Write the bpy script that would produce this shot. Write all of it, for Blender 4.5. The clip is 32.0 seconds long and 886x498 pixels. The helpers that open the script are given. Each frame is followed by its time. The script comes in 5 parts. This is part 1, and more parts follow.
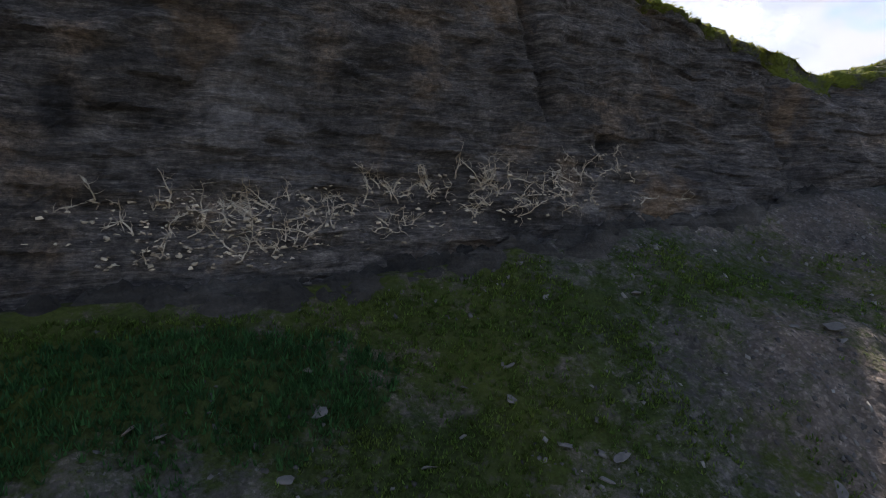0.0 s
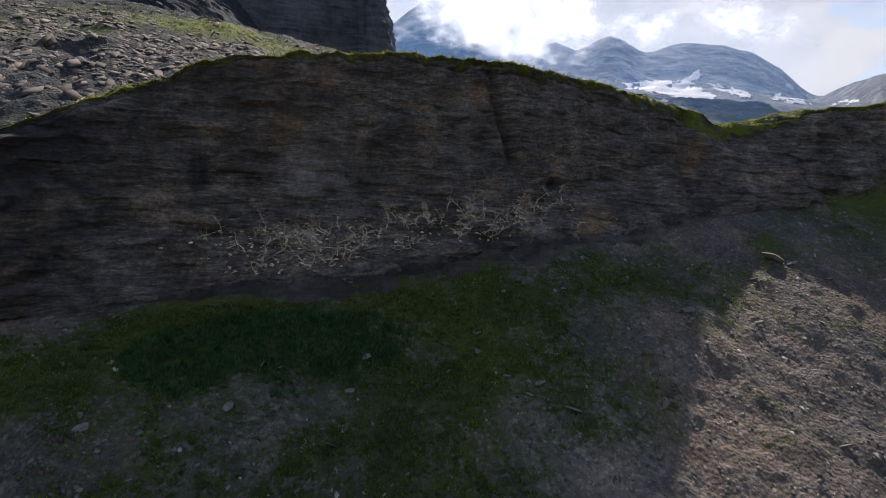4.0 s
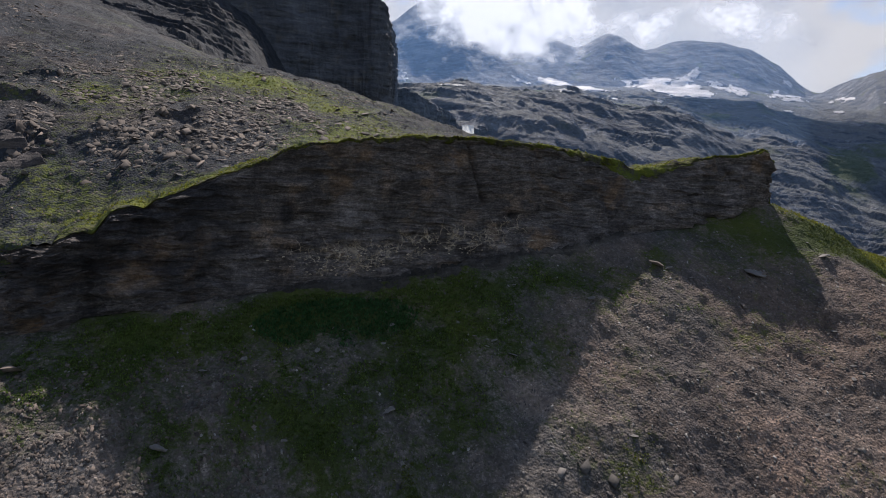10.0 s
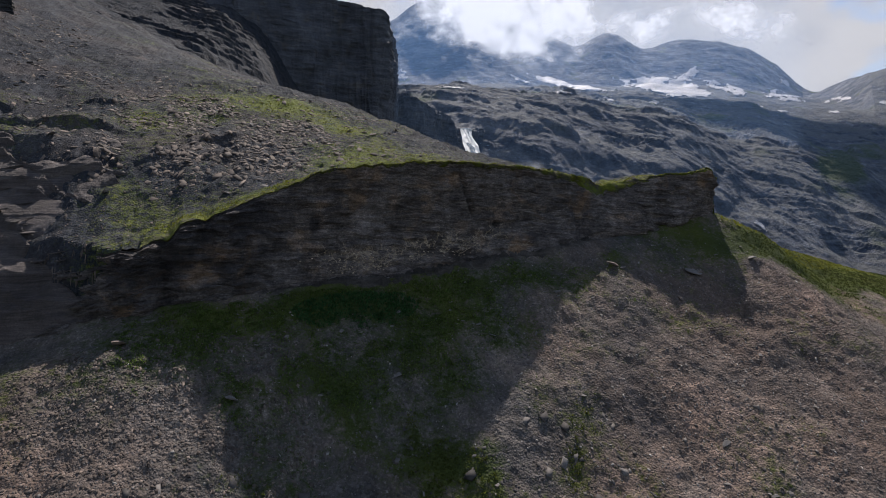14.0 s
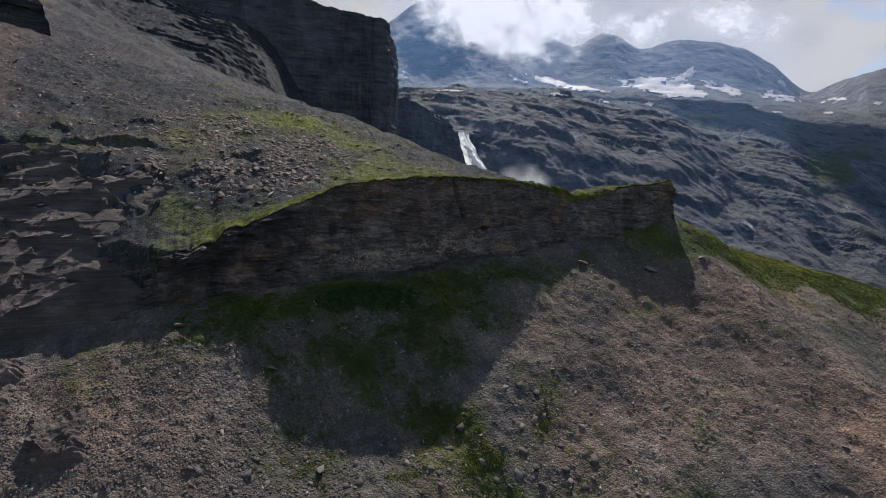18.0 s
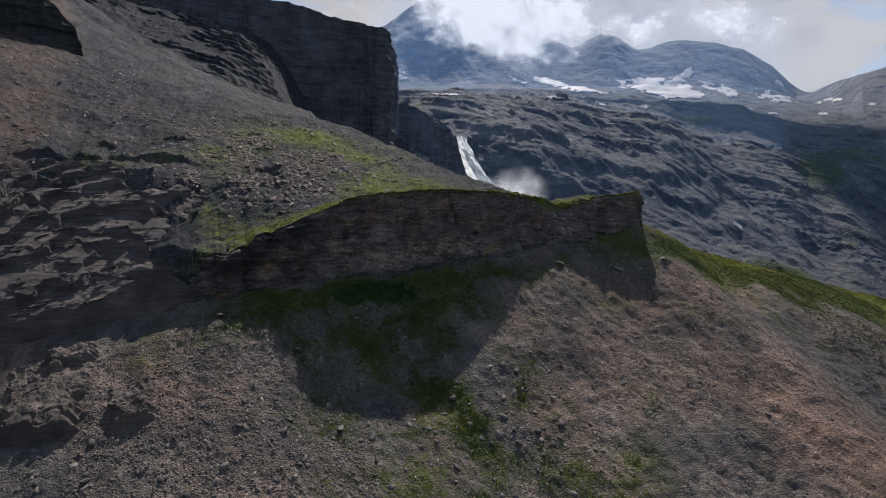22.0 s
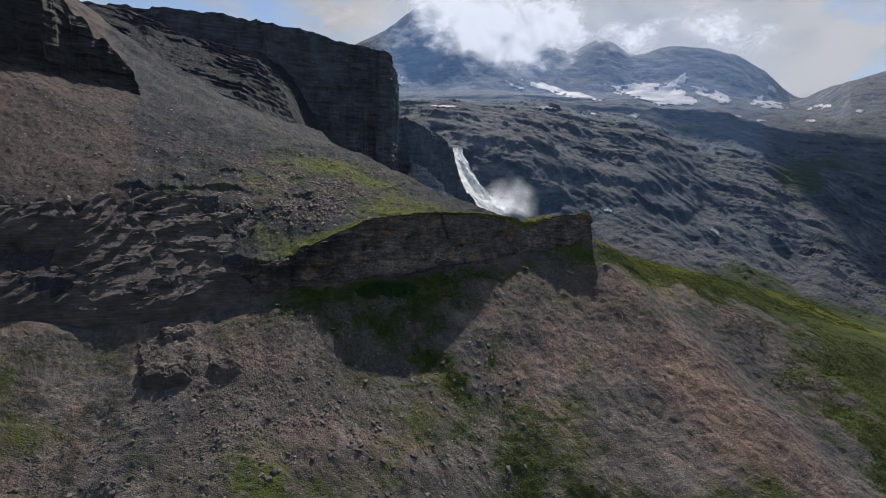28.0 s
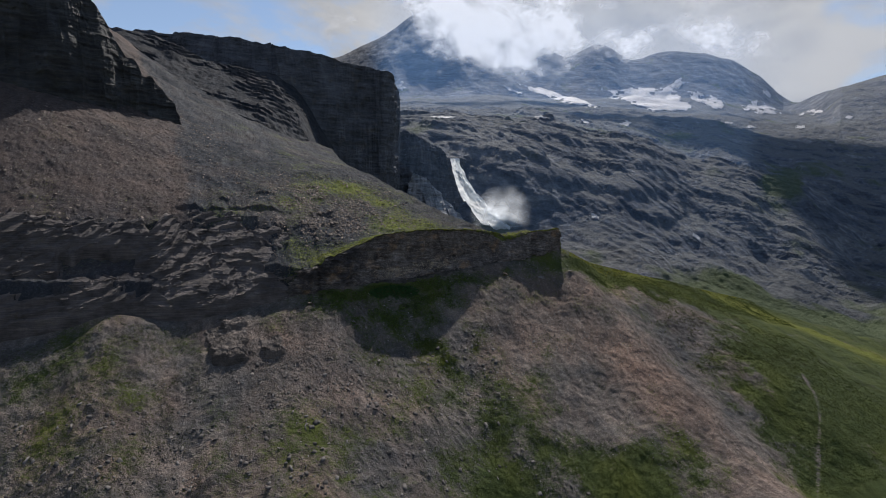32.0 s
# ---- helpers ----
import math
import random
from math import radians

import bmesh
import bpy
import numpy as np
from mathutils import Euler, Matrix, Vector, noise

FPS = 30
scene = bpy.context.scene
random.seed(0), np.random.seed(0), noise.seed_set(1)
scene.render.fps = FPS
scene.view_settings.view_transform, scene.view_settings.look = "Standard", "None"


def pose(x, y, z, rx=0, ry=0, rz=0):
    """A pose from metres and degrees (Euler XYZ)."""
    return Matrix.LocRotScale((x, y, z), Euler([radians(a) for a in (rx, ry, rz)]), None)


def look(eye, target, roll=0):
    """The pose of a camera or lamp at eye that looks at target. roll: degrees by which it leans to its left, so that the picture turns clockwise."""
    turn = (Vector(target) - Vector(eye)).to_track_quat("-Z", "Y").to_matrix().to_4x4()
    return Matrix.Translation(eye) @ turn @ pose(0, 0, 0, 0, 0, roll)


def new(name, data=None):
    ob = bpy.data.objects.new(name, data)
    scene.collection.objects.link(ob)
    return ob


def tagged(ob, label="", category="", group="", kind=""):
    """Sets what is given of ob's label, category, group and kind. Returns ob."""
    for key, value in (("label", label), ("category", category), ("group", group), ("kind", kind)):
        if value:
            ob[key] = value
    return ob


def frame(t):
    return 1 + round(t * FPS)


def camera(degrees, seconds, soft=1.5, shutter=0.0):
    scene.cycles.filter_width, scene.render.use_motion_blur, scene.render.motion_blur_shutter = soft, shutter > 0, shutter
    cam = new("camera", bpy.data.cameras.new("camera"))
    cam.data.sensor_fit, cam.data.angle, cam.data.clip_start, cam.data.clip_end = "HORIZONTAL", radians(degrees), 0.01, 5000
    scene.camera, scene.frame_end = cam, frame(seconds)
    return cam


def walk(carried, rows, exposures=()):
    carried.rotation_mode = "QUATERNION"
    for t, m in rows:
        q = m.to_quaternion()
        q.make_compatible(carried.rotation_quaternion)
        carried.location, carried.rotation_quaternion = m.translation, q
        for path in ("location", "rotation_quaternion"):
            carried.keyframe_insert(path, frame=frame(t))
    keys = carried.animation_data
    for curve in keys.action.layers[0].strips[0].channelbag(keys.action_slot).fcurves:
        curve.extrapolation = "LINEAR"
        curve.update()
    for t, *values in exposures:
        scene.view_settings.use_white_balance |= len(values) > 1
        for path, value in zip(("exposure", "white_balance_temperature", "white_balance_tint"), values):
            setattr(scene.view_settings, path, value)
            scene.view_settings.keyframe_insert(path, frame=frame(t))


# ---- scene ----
cam = camera(74.0, 32.0, 0.95)
METRES, EYE, TILT, LEAN, TURN = 180.0, 37.5, -4.0, 0.0, 0.0
ROWS = [
    (0.0, 0.0, 0.0, 0.0, 0.0, 0.0, -0.0),
    (0.5, 0.0001, -0.0098, 0.0005, -0.01, 0.02, -0.0),
    (1.0, 0.0002, -0.0206, 0.0015, 0.03, -0.1, -0.01),
    (1.5, 0.0006, -0.0318, 0.002, 0.08, -0.03, -0.01),
    (2.0, 0.0009, -0.0426, 0.0026, 0.07, -0.06, 0.02),
    (2.5, 0.0015, -0.0542, 0.0031, 0.11, -0.04, 0.03),
    (3.0, 0.002, -0.0659, 0.0041, 0.15, -0.13, -0.01),
    (3.5, 0.0025, -0.0772, 0.0048, 0.18, -0.17, 0.0),
    (5.5, 0.0041, -0.1255, 0.0081, 0.22, -0.23, 0.01),
    (6.0, 0.0044, -0.1372, 0.0087, 0.21, -0.24, 0.03),
    (6.5, 0.0046, -0.1496, 0.0096, 0.2, -0.28, 0.01),
    (7.0, 0.005, -0.162, 0.0105, 0.21, -0.29, -0.01),
    (7.5, 0.0055, -0.1737, 0.0114, 0.22, -0.33, 0.01),
    (8.0, 0.0058, -0.1862, 0.0124, 0.22, -0.38, 0.02),
    (8.5, 0.0063, -0.1986, 0.0134, 0.25, -0.42, 0.03),
    (9.0, 0.0067, -0.2105, 0.0142, 0.25, -0.47, 0.02),
    (9.5, 0.0072, -0.2229, 0.0152, 0.27, -0.52, 0.04),
    (10.0, 0.0076, -0.2353, 0.0159, 0.27, -0.56, 0.06),
    (10.5, 0.008, -0.2473, 0.0167, 0.27, -0.59, 0.03),
    (11.0, 0.0084, -0.2597, 0.0174, 0.26, -0.62, 0.04),
    (11.5, 0.0091, -0.2717, 0.0182, 0.27, -0.66, 0.01),
    (12.0, 0.0093, -0.2844, 0.0189, 0.23, -0.69, 0.02),
    (12.5, 0.0097, -0.297, 0.0197, 0.21, -0.71, 0.03),
    (13.0, 0.0102, -0.3089, 0.0202, 0.2, -0.74, 0.04),
    (13.5, 0.0105, -0.3214, 0.0209, 0.2, -0.77, 0.02),
    (14.0, 0.011, -0.3339, 0.0215, 0.2, -0.78, 0.02),
    (14.5, 0.0112, -0.3456, 0.0223, 0.19, -0.79, -0.01),
    (16.5, 0.0126, -0.3944, 0.0238, 0.12, -0.85, -0.03),
    (17.0, 0.013, -0.4062, 0.024, 0.11, -0.84, -0.01),
    (17.5, 0.0135, -0.4184, 0.0244, 0.11, -0.85, -0.0),
    (18.0, 0.0139, -0.4307, 0.0246, 0.1, -0.87, -0.01),
    (18.5, 0.0143, -0.4425, 0.025, 0.09, -0.87, 0.0),
    (19.0, 0.0149, -0.4548, 0.0255, 0.09, -0.89, 0.01),
    (19.5, 0.0153, -0.4672, 0.0262, 0.08, -0.89, 0.02),
    (20.0, 0.0159, -0.4792, 0.0267, 0.08, -0.89, 0.04),
    (20.5, 0.0164, -0.492, 0.0276, 0.08, -0.89, 0.02),
    (21.0, 0.0168, -0.5045, 0.0282, 0.08, -0.89, 0.05),
    (21.5, 0.0174, -0.5181, 0.0291, 0.07, -0.91, 0.02),
    (22.0, 0.0178, -0.532, 0.0299, 0.06, -0.94, 0.02),
    (22.5, 0.0185, -0.5459, 0.0309, 0.05, -0.93, -0.0),
    (23.0, 0.0189, -0.5613, 0.0318, 0.03, -0.94, -0.01),
    (23.5, 0.0196, -0.5776, 0.0325, 0.03, -0.93, 0.0),
    (24.0, 0.0199, -0.5938, 0.0331, -0.0, -0.91, -0.02),
    (24.5, 0.0203, -0.6116, 0.0342, -0.03, -0.9, -0.04),
    (25.0, 0.0209, -0.6305, 0.0351, -0.04, -0.88, -0.04),
    (25.5, 0.0215, -0.6497, 0.0361, -0.05, -0.84, -0.06),
    (27.5, 0.0246, -0.7411, 0.0421, -0.08, -0.77, -0.08),
    (28.0, 0.0254, -0.7655, 0.0438, -0.1, -0.74, -0.08),
    (28.5, 0.0262, -0.792, 0.0456, -0.1, -0.73, -0.09),
    (29.0, 0.027, -0.8192, 0.0481, -0.11, -0.72, -0.1),
    (29.5, 0.0276, -0.8461, 0.0504, -0.12, -0.69, -0.11),
    (30.0, 0.0285, -0.8753, 0.0527, -0.13, -0.67, -0.11),
    (30.5, 0.0295, -0.9053, 0.0552, -0.14, -0.65, -0.13),
    (31.0, 0.0303, -0.9342, 0.0578, -0.15, -0.63, -0.15),
    (31.5, 0.0313, -0.9658, 0.0606, -0.16, -0.62, -0.16),
    (32.0, 0.032, -0.9973, 0.0634, -0.17, -0.6, -0.17),
]
walk(cam, [(t, pose(0, 0, EYE, TILT, LEAN, TURN) @ pose(METRES * x, METRES * y, METRES * z, 90 + pitch, roll, yaw)) for t, x, y, z, yaw, pitch, roll in ROWS],
     [(0.0, 1.26, 6680, 14), (3.0, 1.06, 6640, 14), (9.0, 0.75, 6600, 14), (19.0, 0.54, 6570, 13), (32.0, 0.41, 6480, 11)])

# ---- light ----
SUN_ELEV, SUN_AZ = 46.5, 7.0          # degrees; azimuth from +y towards +x
sun_dir = Vector((math.sin(radians(SUN_AZ)) * math.cos(radians(SUN_ELEV)),
                  math.cos(radians(SUN_AZ)) * math.cos(radians(SUN_ELEV)), math.sin(radians(SUN_ELEV))))
sun = new("sun", bpy.data.lights.new("sun", "SUN"))
sun.data.energy, sun.data.angle, sun.data.color = 4.1, radians(0.6), (1.0, 0.95, 0.88)
sun.matrix_world = look(sun_dir * 300, (0, 0, 0))


def nodes_of(tree):
    """A short way to add and join nodes of a tree."""
    def add(kind, ins=None, **props):
        nd = tree.nodes.new(kind)
        for k, v in props.items():
            if k == "op":
                nd.operation = v
            elif k == "blend":
                nd.blend_type = v
            elif k == "data":
                nd.data_type = v
            elif k == "attr":
                nd.attribute_name = v
            elif k == "dims":
                nd.noise_dimensions = v
            elif k == "feature":
                nd.feature = v
            elif k == "kind_":
                nd.vector_type = v
        for k, v in (ins or {}).items():
            if isinstance(v, bpy.types.NodeSocket):
                tree.links.new(v, nd.inputs[k])
            elif nd.inputs[k].type == "RGBA":
                nd.inputs[k].default_value = (*v, 1) if len(v) == 3 else v
            else:
                nd.inputs[k].default_value = v
        return nd
    return add


def ramp(add, fac, stops):
    nd = add("ShaderNodeValToRGB", {"Fac": fac})
    els = nd.color_ramp.elements
    while len(els) < len(stops):
        els.new(0.5)
    for e, (p, c) in zip(els, stops):
        e.position, e.color = p, (c if len(c) == 4 else (*c, 1))
    return nd.outputs["Color"]


def grey(v):
    return (v, v, v, 1)


world = bpy.data.worlds.new("sky")
scene.world = world
world.use_nodes = True
wt = world.node_tree
wt.nodes.clear()
wadd = nodes_of(wt)
sky = wadd("ShaderNodeTexSky")
sky.sky_type, sky.sun_disc = "NISHITA", False
sky.sun_elevation, sky.sun_rotation, sky.altitude = radians(SUN_ELEV), radians(SUN_AZ), 2200.0
wco = wadd("ShaderNodeTexCoord").outputs["Generated"]
wmap = wadd("ShaderNodeMapping", {"Vector": wco, "Scale": (1.0, 1.0, 2.2), "Location": (0.7, 0.2, 0.05)})
wn = wadd("ShaderNodeTexNoise", {"Vector": wmap.outputs["Vector"], "Scale": 3.1, "Detail": 9.0, "Roughness": 0.58, "Distortion": 0.35})
wn2 = wadd("ShaderNodeTexNoise", {"Vector": wmap.outputs["Vector"], "Scale": 5.0, "Detail": 7.0, "Roughness": 0.58, "Distortion": 0.5})
# clouds are bright round the sun and thin out away from it
wdot = wadd("ShaderNodeVectorMath", {0: wco, 1: (math.sin(radians(13)) * 0.95, math.cos(radians(13)) * 0.95, 0.31)}, op="DOT_PRODUCT")
near_sun = wadd("ShaderNodeMapRange", {"Value": wdot.outputs["Value"], "From Min": 0.89, "From Max": 0.985, "To Min": 0.0, "To Max": 1.0})
cover = wadd("ShaderNodeMath", {0: wn.outputs["Fac"], 1: wadd("ShaderNodeMath", {0: near_sun.outputs[0], 1: 0.26}, op="MULTIPLY").outputs[0]}, op="ADD")
mask = ramp(wadd, cover.outputs[0], [(0.52, grey(0)), (0.64, grey(1))])
glow = wadd("ShaderNodeMapRange", {"Value": wdot.outputs["Value"], "From Min": 0.2, "From Max": 0.95, "To Min": 0.130, "To Max": 0.385})
shade = ramp(wadd, wn2.outputs["Fac"], [(0.34, (0.82, 0.86, 0.93)), (0.58, (1.10, 1.11, 1.13))])
cloud = wadd("ShaderNodeMix", {0: 1.0, 6: shade, 7: glow.outputs[0]}, data="RGBA", blend="MULTIPLY")
skyk = wadd("ShaderNodeMix", {0: 1.0, 6: sky.outputs["Color"], 7: grey(0.098)}, data="RGBA", blend="MULTIPLY")
hazy = wadd("ShaderNodeMix", {0: 0.35, 6: skyk.outputs[2], 7: (0.19, 0.245, 0.315, 1)}, data="RGBA")
both = wadd("ShaderNodeMix", {0: mask, 6: hazy.outputs[2], 7: cloud.outputs[2]}, data="RGBA")
bg = wadd("ShaderNodeBackground", {"Color": both.outputs[2], "Strength": 1.0})
wt.links.new(bg.outputs[0], wadd("ShaderNodeOutputWorld").inputs["Surface"])

# ---- numbers of the land ----
# s runs along the foot of the rock wall, d out from it towards the lower slope
ORIGIN = np.array([0.0, 30.0])
ANG = radians(22.3)
ALONG = np.array([math.cos(ANG), math.sin(ANG)])
OUT = np.array([math.sin(ANG), -math.cos(ANG)])


def world_xy(s, d):
    return ORIGIN[0] + s * ALONG[0] + d * OUT[0], ORIGIN[1] + s * ALONG[1] + d * OUT[1]


def local_sd(x, y):
    return (x - ORIGIN[0]) * ALONG[0] + (y - ORIGIN[1]) * ALONG[1], (x - ORIGIN[0]) * OUT[0] + (y - ORIGIN[1]) * OUT[1]


def hash3(i, j, k, seed):
    h = (i * 374761393 + j * 668265263 + k * 2147483647 + seed * 144665) & 0xFFFFFFFF
    h = ((h ^ (h >> 13)) * 1274126177) & 0xFFFFFFFF
    return ((h ^ (h >> 16)) & 0xFFFF) / 32767.5 - 1.0


def vnoise(x, y, z=0.0, seed=0):
    """Smooth value noise in -1..1 on arrays."""
    x, y, z = np.broadcast_arrays(np.asarray(x, float), np.asarray(y, float), np.asarray(z, float))
    i, j, k = np.floor(x).astype(np.int64), np.floor(y).astype(np.int64), np.floor(z).astype(np.int64)
    u, v, w = x - i, y - j, z - k
    u, v, w = (q * q * q * (q * (q * 6 - 15) + 10) for q in (u, v, w))
    out = 0
    for a in (0, 1):
        for b in (0, 1):
            for c in (0, 1):
                out = out + hash3(i + a, j + b, k + c, seed) * (u if a else 1 - u) * (v if b else 1 - v) * (w if c else 1 - w)
    return out


def fbm(x, y, z=0.0, octaves=4, gain=0.5, seed=0):
    total, amp = 0, 1.0
    for o in range(octaves):
        f = 2.03 ** o
        total = total + amp * vnoise(np.asarray(x) * f, np.asarray(y) * f, np.asarray(z) * f, seed + o)
        amp *= gain
    return total


def ridged(x, y, z=0.0, octaves=4, gain=0.5, seed=0):
    total, amp = 0, 1.0
    for o in range(octaves):
        f = 2.03 ** o
        total = total + amp * (1 - 2 * np.abs(vnoise(np.asarray(x) * f, np.asarray(y) * f, np.asarray(z) * f, seed + o)))
        amp *= gain
    return total


def smooth(a, b, v):
    q = np.clip((np.asarray(v, float) - a) / (b - a), 0, 1)
    return q * q * (3 - 2 * q)


def eased(w, v, xs, ys):
    """A line through knots with its corners rounded over w."""
    return sum(np.interp(np.asarray(v) + k * w, xs, ys) for k in (-1.0, -0.5, 0.0, 0.5, 1.0)) / 5


def lip_z(s):
    return 1.2 * smooth(-26, -34, s) * smooth(-56, -48, s) * fbm(np.asarray(s) / 3.1, 0.5, 0, 2, 0.6, 61) + 0.22 * fbm(np.asarray(s) / 1.7, 0.5, 0, 3, 0.6, 62) + eased(1.2, s, [-230, -130, -90, -60, -52, -45, -40, -37.6, -34.6, -27.7, -22, -17.5, -13.5, -4, 5, 12, 20, 23, 28, 32.5, 36, 40, 45.5, 54.5, 70],
                     [44, 42, 39.5, 38.2, 38.7, 39.2, 40.0, 40.6, 42.0, 44.9, 47.1, 49.1, 50.2, 51.2, 51.6, 51.2, 51.0, 50.7, 49.9, 48.9, 48.2, 48.6, 49.9, 51.2, 51.2])



def foot_z(s):
    """The height of the wall's foot, and of the ridge that carries on from it."""
    return eased(3.0, s, [-230, -125, -112, -98, -83, -60, -47, -35, -20, -8, -1, 8, 20, 26, 38, 57, 63, 70, 100, 130, 170, 230, 400],
                     [20, 22.4, 24.0, 28.2, 24.5, 27.5, 30.3, 31.9, 33.4, 33.6, 34.3, 36, 36.6, 38, 39.5, 43.6, 40.5, 37.2, 30, 22.5, 12, -5, -40])


def hill_z(x, y):
    """The slope above the wall."""
    X, Y = x / 100, y / 100
    z = (34.73 - 0.15 * X + 41.99 * Y + 4.87 * X * X - 23.11 * X * Y - 16.87 * Y * Y
         - 3.61 * X ** 3 - 3.81 * X * X * Y + 3.06 * X * Y * Y + 2.28 * Y ** 3)
    z = z + 4 * np.exp(-((x + 39) ** 2 + (y - 99) ** 2) / 1100) + 5 * np.exp(-((x + 152) ** 2 + (y - 58) ** 2) / 900)
    return z


def crest_s(b):
    return np.interp(b, [0, 10, 14, 30, 80, 160, 322, 420], [55.0, 54.5, 34, 26, 8, 3, 30, 60])


def lean_of(s):
    """How far the wall's edge stands back from its foot."""
    return eased(3.0, s, [-140, -100, -88, -78, -62, -50, -42, -27, -15, 4, 10, 17, 25, 35, 43, 52, 60], [10, 8, 8, 20, 17, 6, 2, 3, 1.2, 0.8, 1.3, 3.6, 5.8, 6.0, 3.4, 0.2, 0])


def lip_b(s):
    """How far behind the foot line the hillside begins."""
    return (lean_of(s) + 0.75 * smooth(-26, -17, s) * smooth(33, 26, s)) * smooth(-48, -42, s)


def top_z(s, b):
    """Ground height b metres behind the foot line."""
    x, y = world_xy(s, -b)
    back = lean_of(s)
    w = np.clip((b - np.maximum(lip_b(s), back * 0.6)) / 22, 0, 1) ** 0.85
    z = lip_z(s) * (1 - w) + hill_z(x, y) * w
    # where the wall leans back, the slope follows its face from the foot
    rise = np.clip(b / np.maximum(back, 0.1), 0, 1) ** 0.85
    deep = 2.4 + 3.0 * smooth(-58, -52, s)
    z = np.where((b < back) & (back > 0.6) & (s < -42), foot_z(s) + (z - foot_z(s)) * rise - deep * smooth(0.85, 0.6, rise), z)
    over = np.maximum(s - crest_s(b), 0)
    steep = np.interp(b, [0, 11, 20, 40, 80], [7.0, 6.0, 2.5, 1.4, 1.1])
    return z - steep * over * smooth(-2, 6, over)


def lower_z(s, d):
    """Ground height d metres out from the wall's foot (negative: behind the ridge)."""
    foot = foot_z(s)
    D = np.maximum(d, 0)
    fall = eased(9.0, s, [-120, -60, -26, -8, 10, 41, 62, 95, 200], [0.62, 0.46, 0.55, 0.66, 0.68, 0.68, 0.60, 0.30, 0.25])
    bend = eased(12.0, s, [-120, -20, 41, 90, 200], [0.0, 0.0, -0.0018, 0.0012, 0.0012])
    z = foot - fall * D - bend * D * D
    z = z + 0.22 * np.maximum(D - 95, 0)
    back = np.maximum(-d - 2, 0)
    z = z - back * eased(6.0, s, [40, 60, 100, 200], [1.2, 0.55, 0.32, 0.22])
    # a grassy hump below the prow, and the tongue of ground under the broken slab
    z = z + 2.0 * np.exp(-((s - 63) / 6) ** 2 - ((d - 6) / 4) ** 2) + 1.9 * np.exp(-((s + 41) / 11) ** 2 - ((d - 11) / 7) ** 2) + 1.1 * np.exp(-((s - 24) / 12) ** 2 - ((d - 11) / 6) ** 2)
    z = z - 2.2 * np.exp(-((s + 21) / 8) ** 2 - ((d - 27) / 8) ** 2)
    return np.maximum(z, -75)


def mesh_grid(name, X, Y, Z, material, smooth_=True, attrs=None):
    """One sheet from arrays of places, row by row."""
    r, c = X.shape
    co = np.stack([X, Y, Z], -1).reshape(-1, 3).astype(np.float32)
    idx = np.arange(r * c).reshape(r, c)
    quads = np.stack([idx[:-1, :-1], idx[:-1, 1:], idx[1:, 1:], idx[1:, :-1]], -1).reshape(-1, 4)
    me = bpy.data.meshes.new(name)
    me.vertices.add(len(co))
    me.vertices.foreach_set("co", co.ravel())
    me.loops.add(quads.size)
    me.loops.foreach_set("vertex_index", quads.ravel().astype(np.int32))
    me.polygons.add(len(quads))
    me.polygons.foreach_set("loop_start", np.arange(0, quads.size, 4, dtype=np.int32))
    me.update(calc_edges=True)
    me.polygons.foreach_set("use_smooth", np.full(len(quads), smooth_))
    for k, v in (attrs or {}).items():
        me.attributes.new(k, "FLOAT", "POINT").data.foreach_set("value", np.asarray(v, np.float32).ravel())
    me.materials.append(material)
    return new(name, me)

# ---- materials ----
def material(name):
    m = bpy.data.materials.new(name)
    m.use_nodes = True
    m.node_tree.nodes.clear()
    return m, nodes_of(m.node_tree)


def finish(m, add, colour, rough=0.9, bump=None, strength=0.5, distance=0.1, spec=0.2):
    p = add("ShaderNodeBsdfPrincipled", {"Roughness": rough, "Specular IOR Level": spec})
    if isinstance(colour, bpy.types.NodeSocket):
        m.node_tree.links.new(colour, p.inputs["Base Color"])
    else:
        p.inputs["Base Color"].default_value = colour
    if bump is not None:
        b = add("ShaderNodeBump", {"Height": bump, "Strength": strength, "Distance": distance})
        m.node_tree.links.new(b.outputs[0], p.inputs["Normal"])
    m.node_tree.links.new(p.outputs[0], add("ShaderNodeOutputMaterial").inputs["Surface"])
    return m


def coords(add, scale=(1, 1, 1), turn=(0, 0, 0)):
    return add("ShaderNodeMapping", {"Vector": add("ShaderNodeTexCoord").outputs["Object"], "Scale": scale, "Rotation": turn}).outputs[0]


def noise_of(add, co, scale, detail=6.0, rough=0.6, distort=0.0):
    return add("ShaderNodeTexNoise", {"Vector": co, "Scale": scale, "Detail": detail, "Roughness": rough, "Distortion": distort}).outputs["Fac"]


def mixed(add, fac, a, b, blend="MIX"):
    return add("ShaderNodeMix", {0: fac, 6: a, 7: b}, data="RGBA", blend=blend).outputs[2]


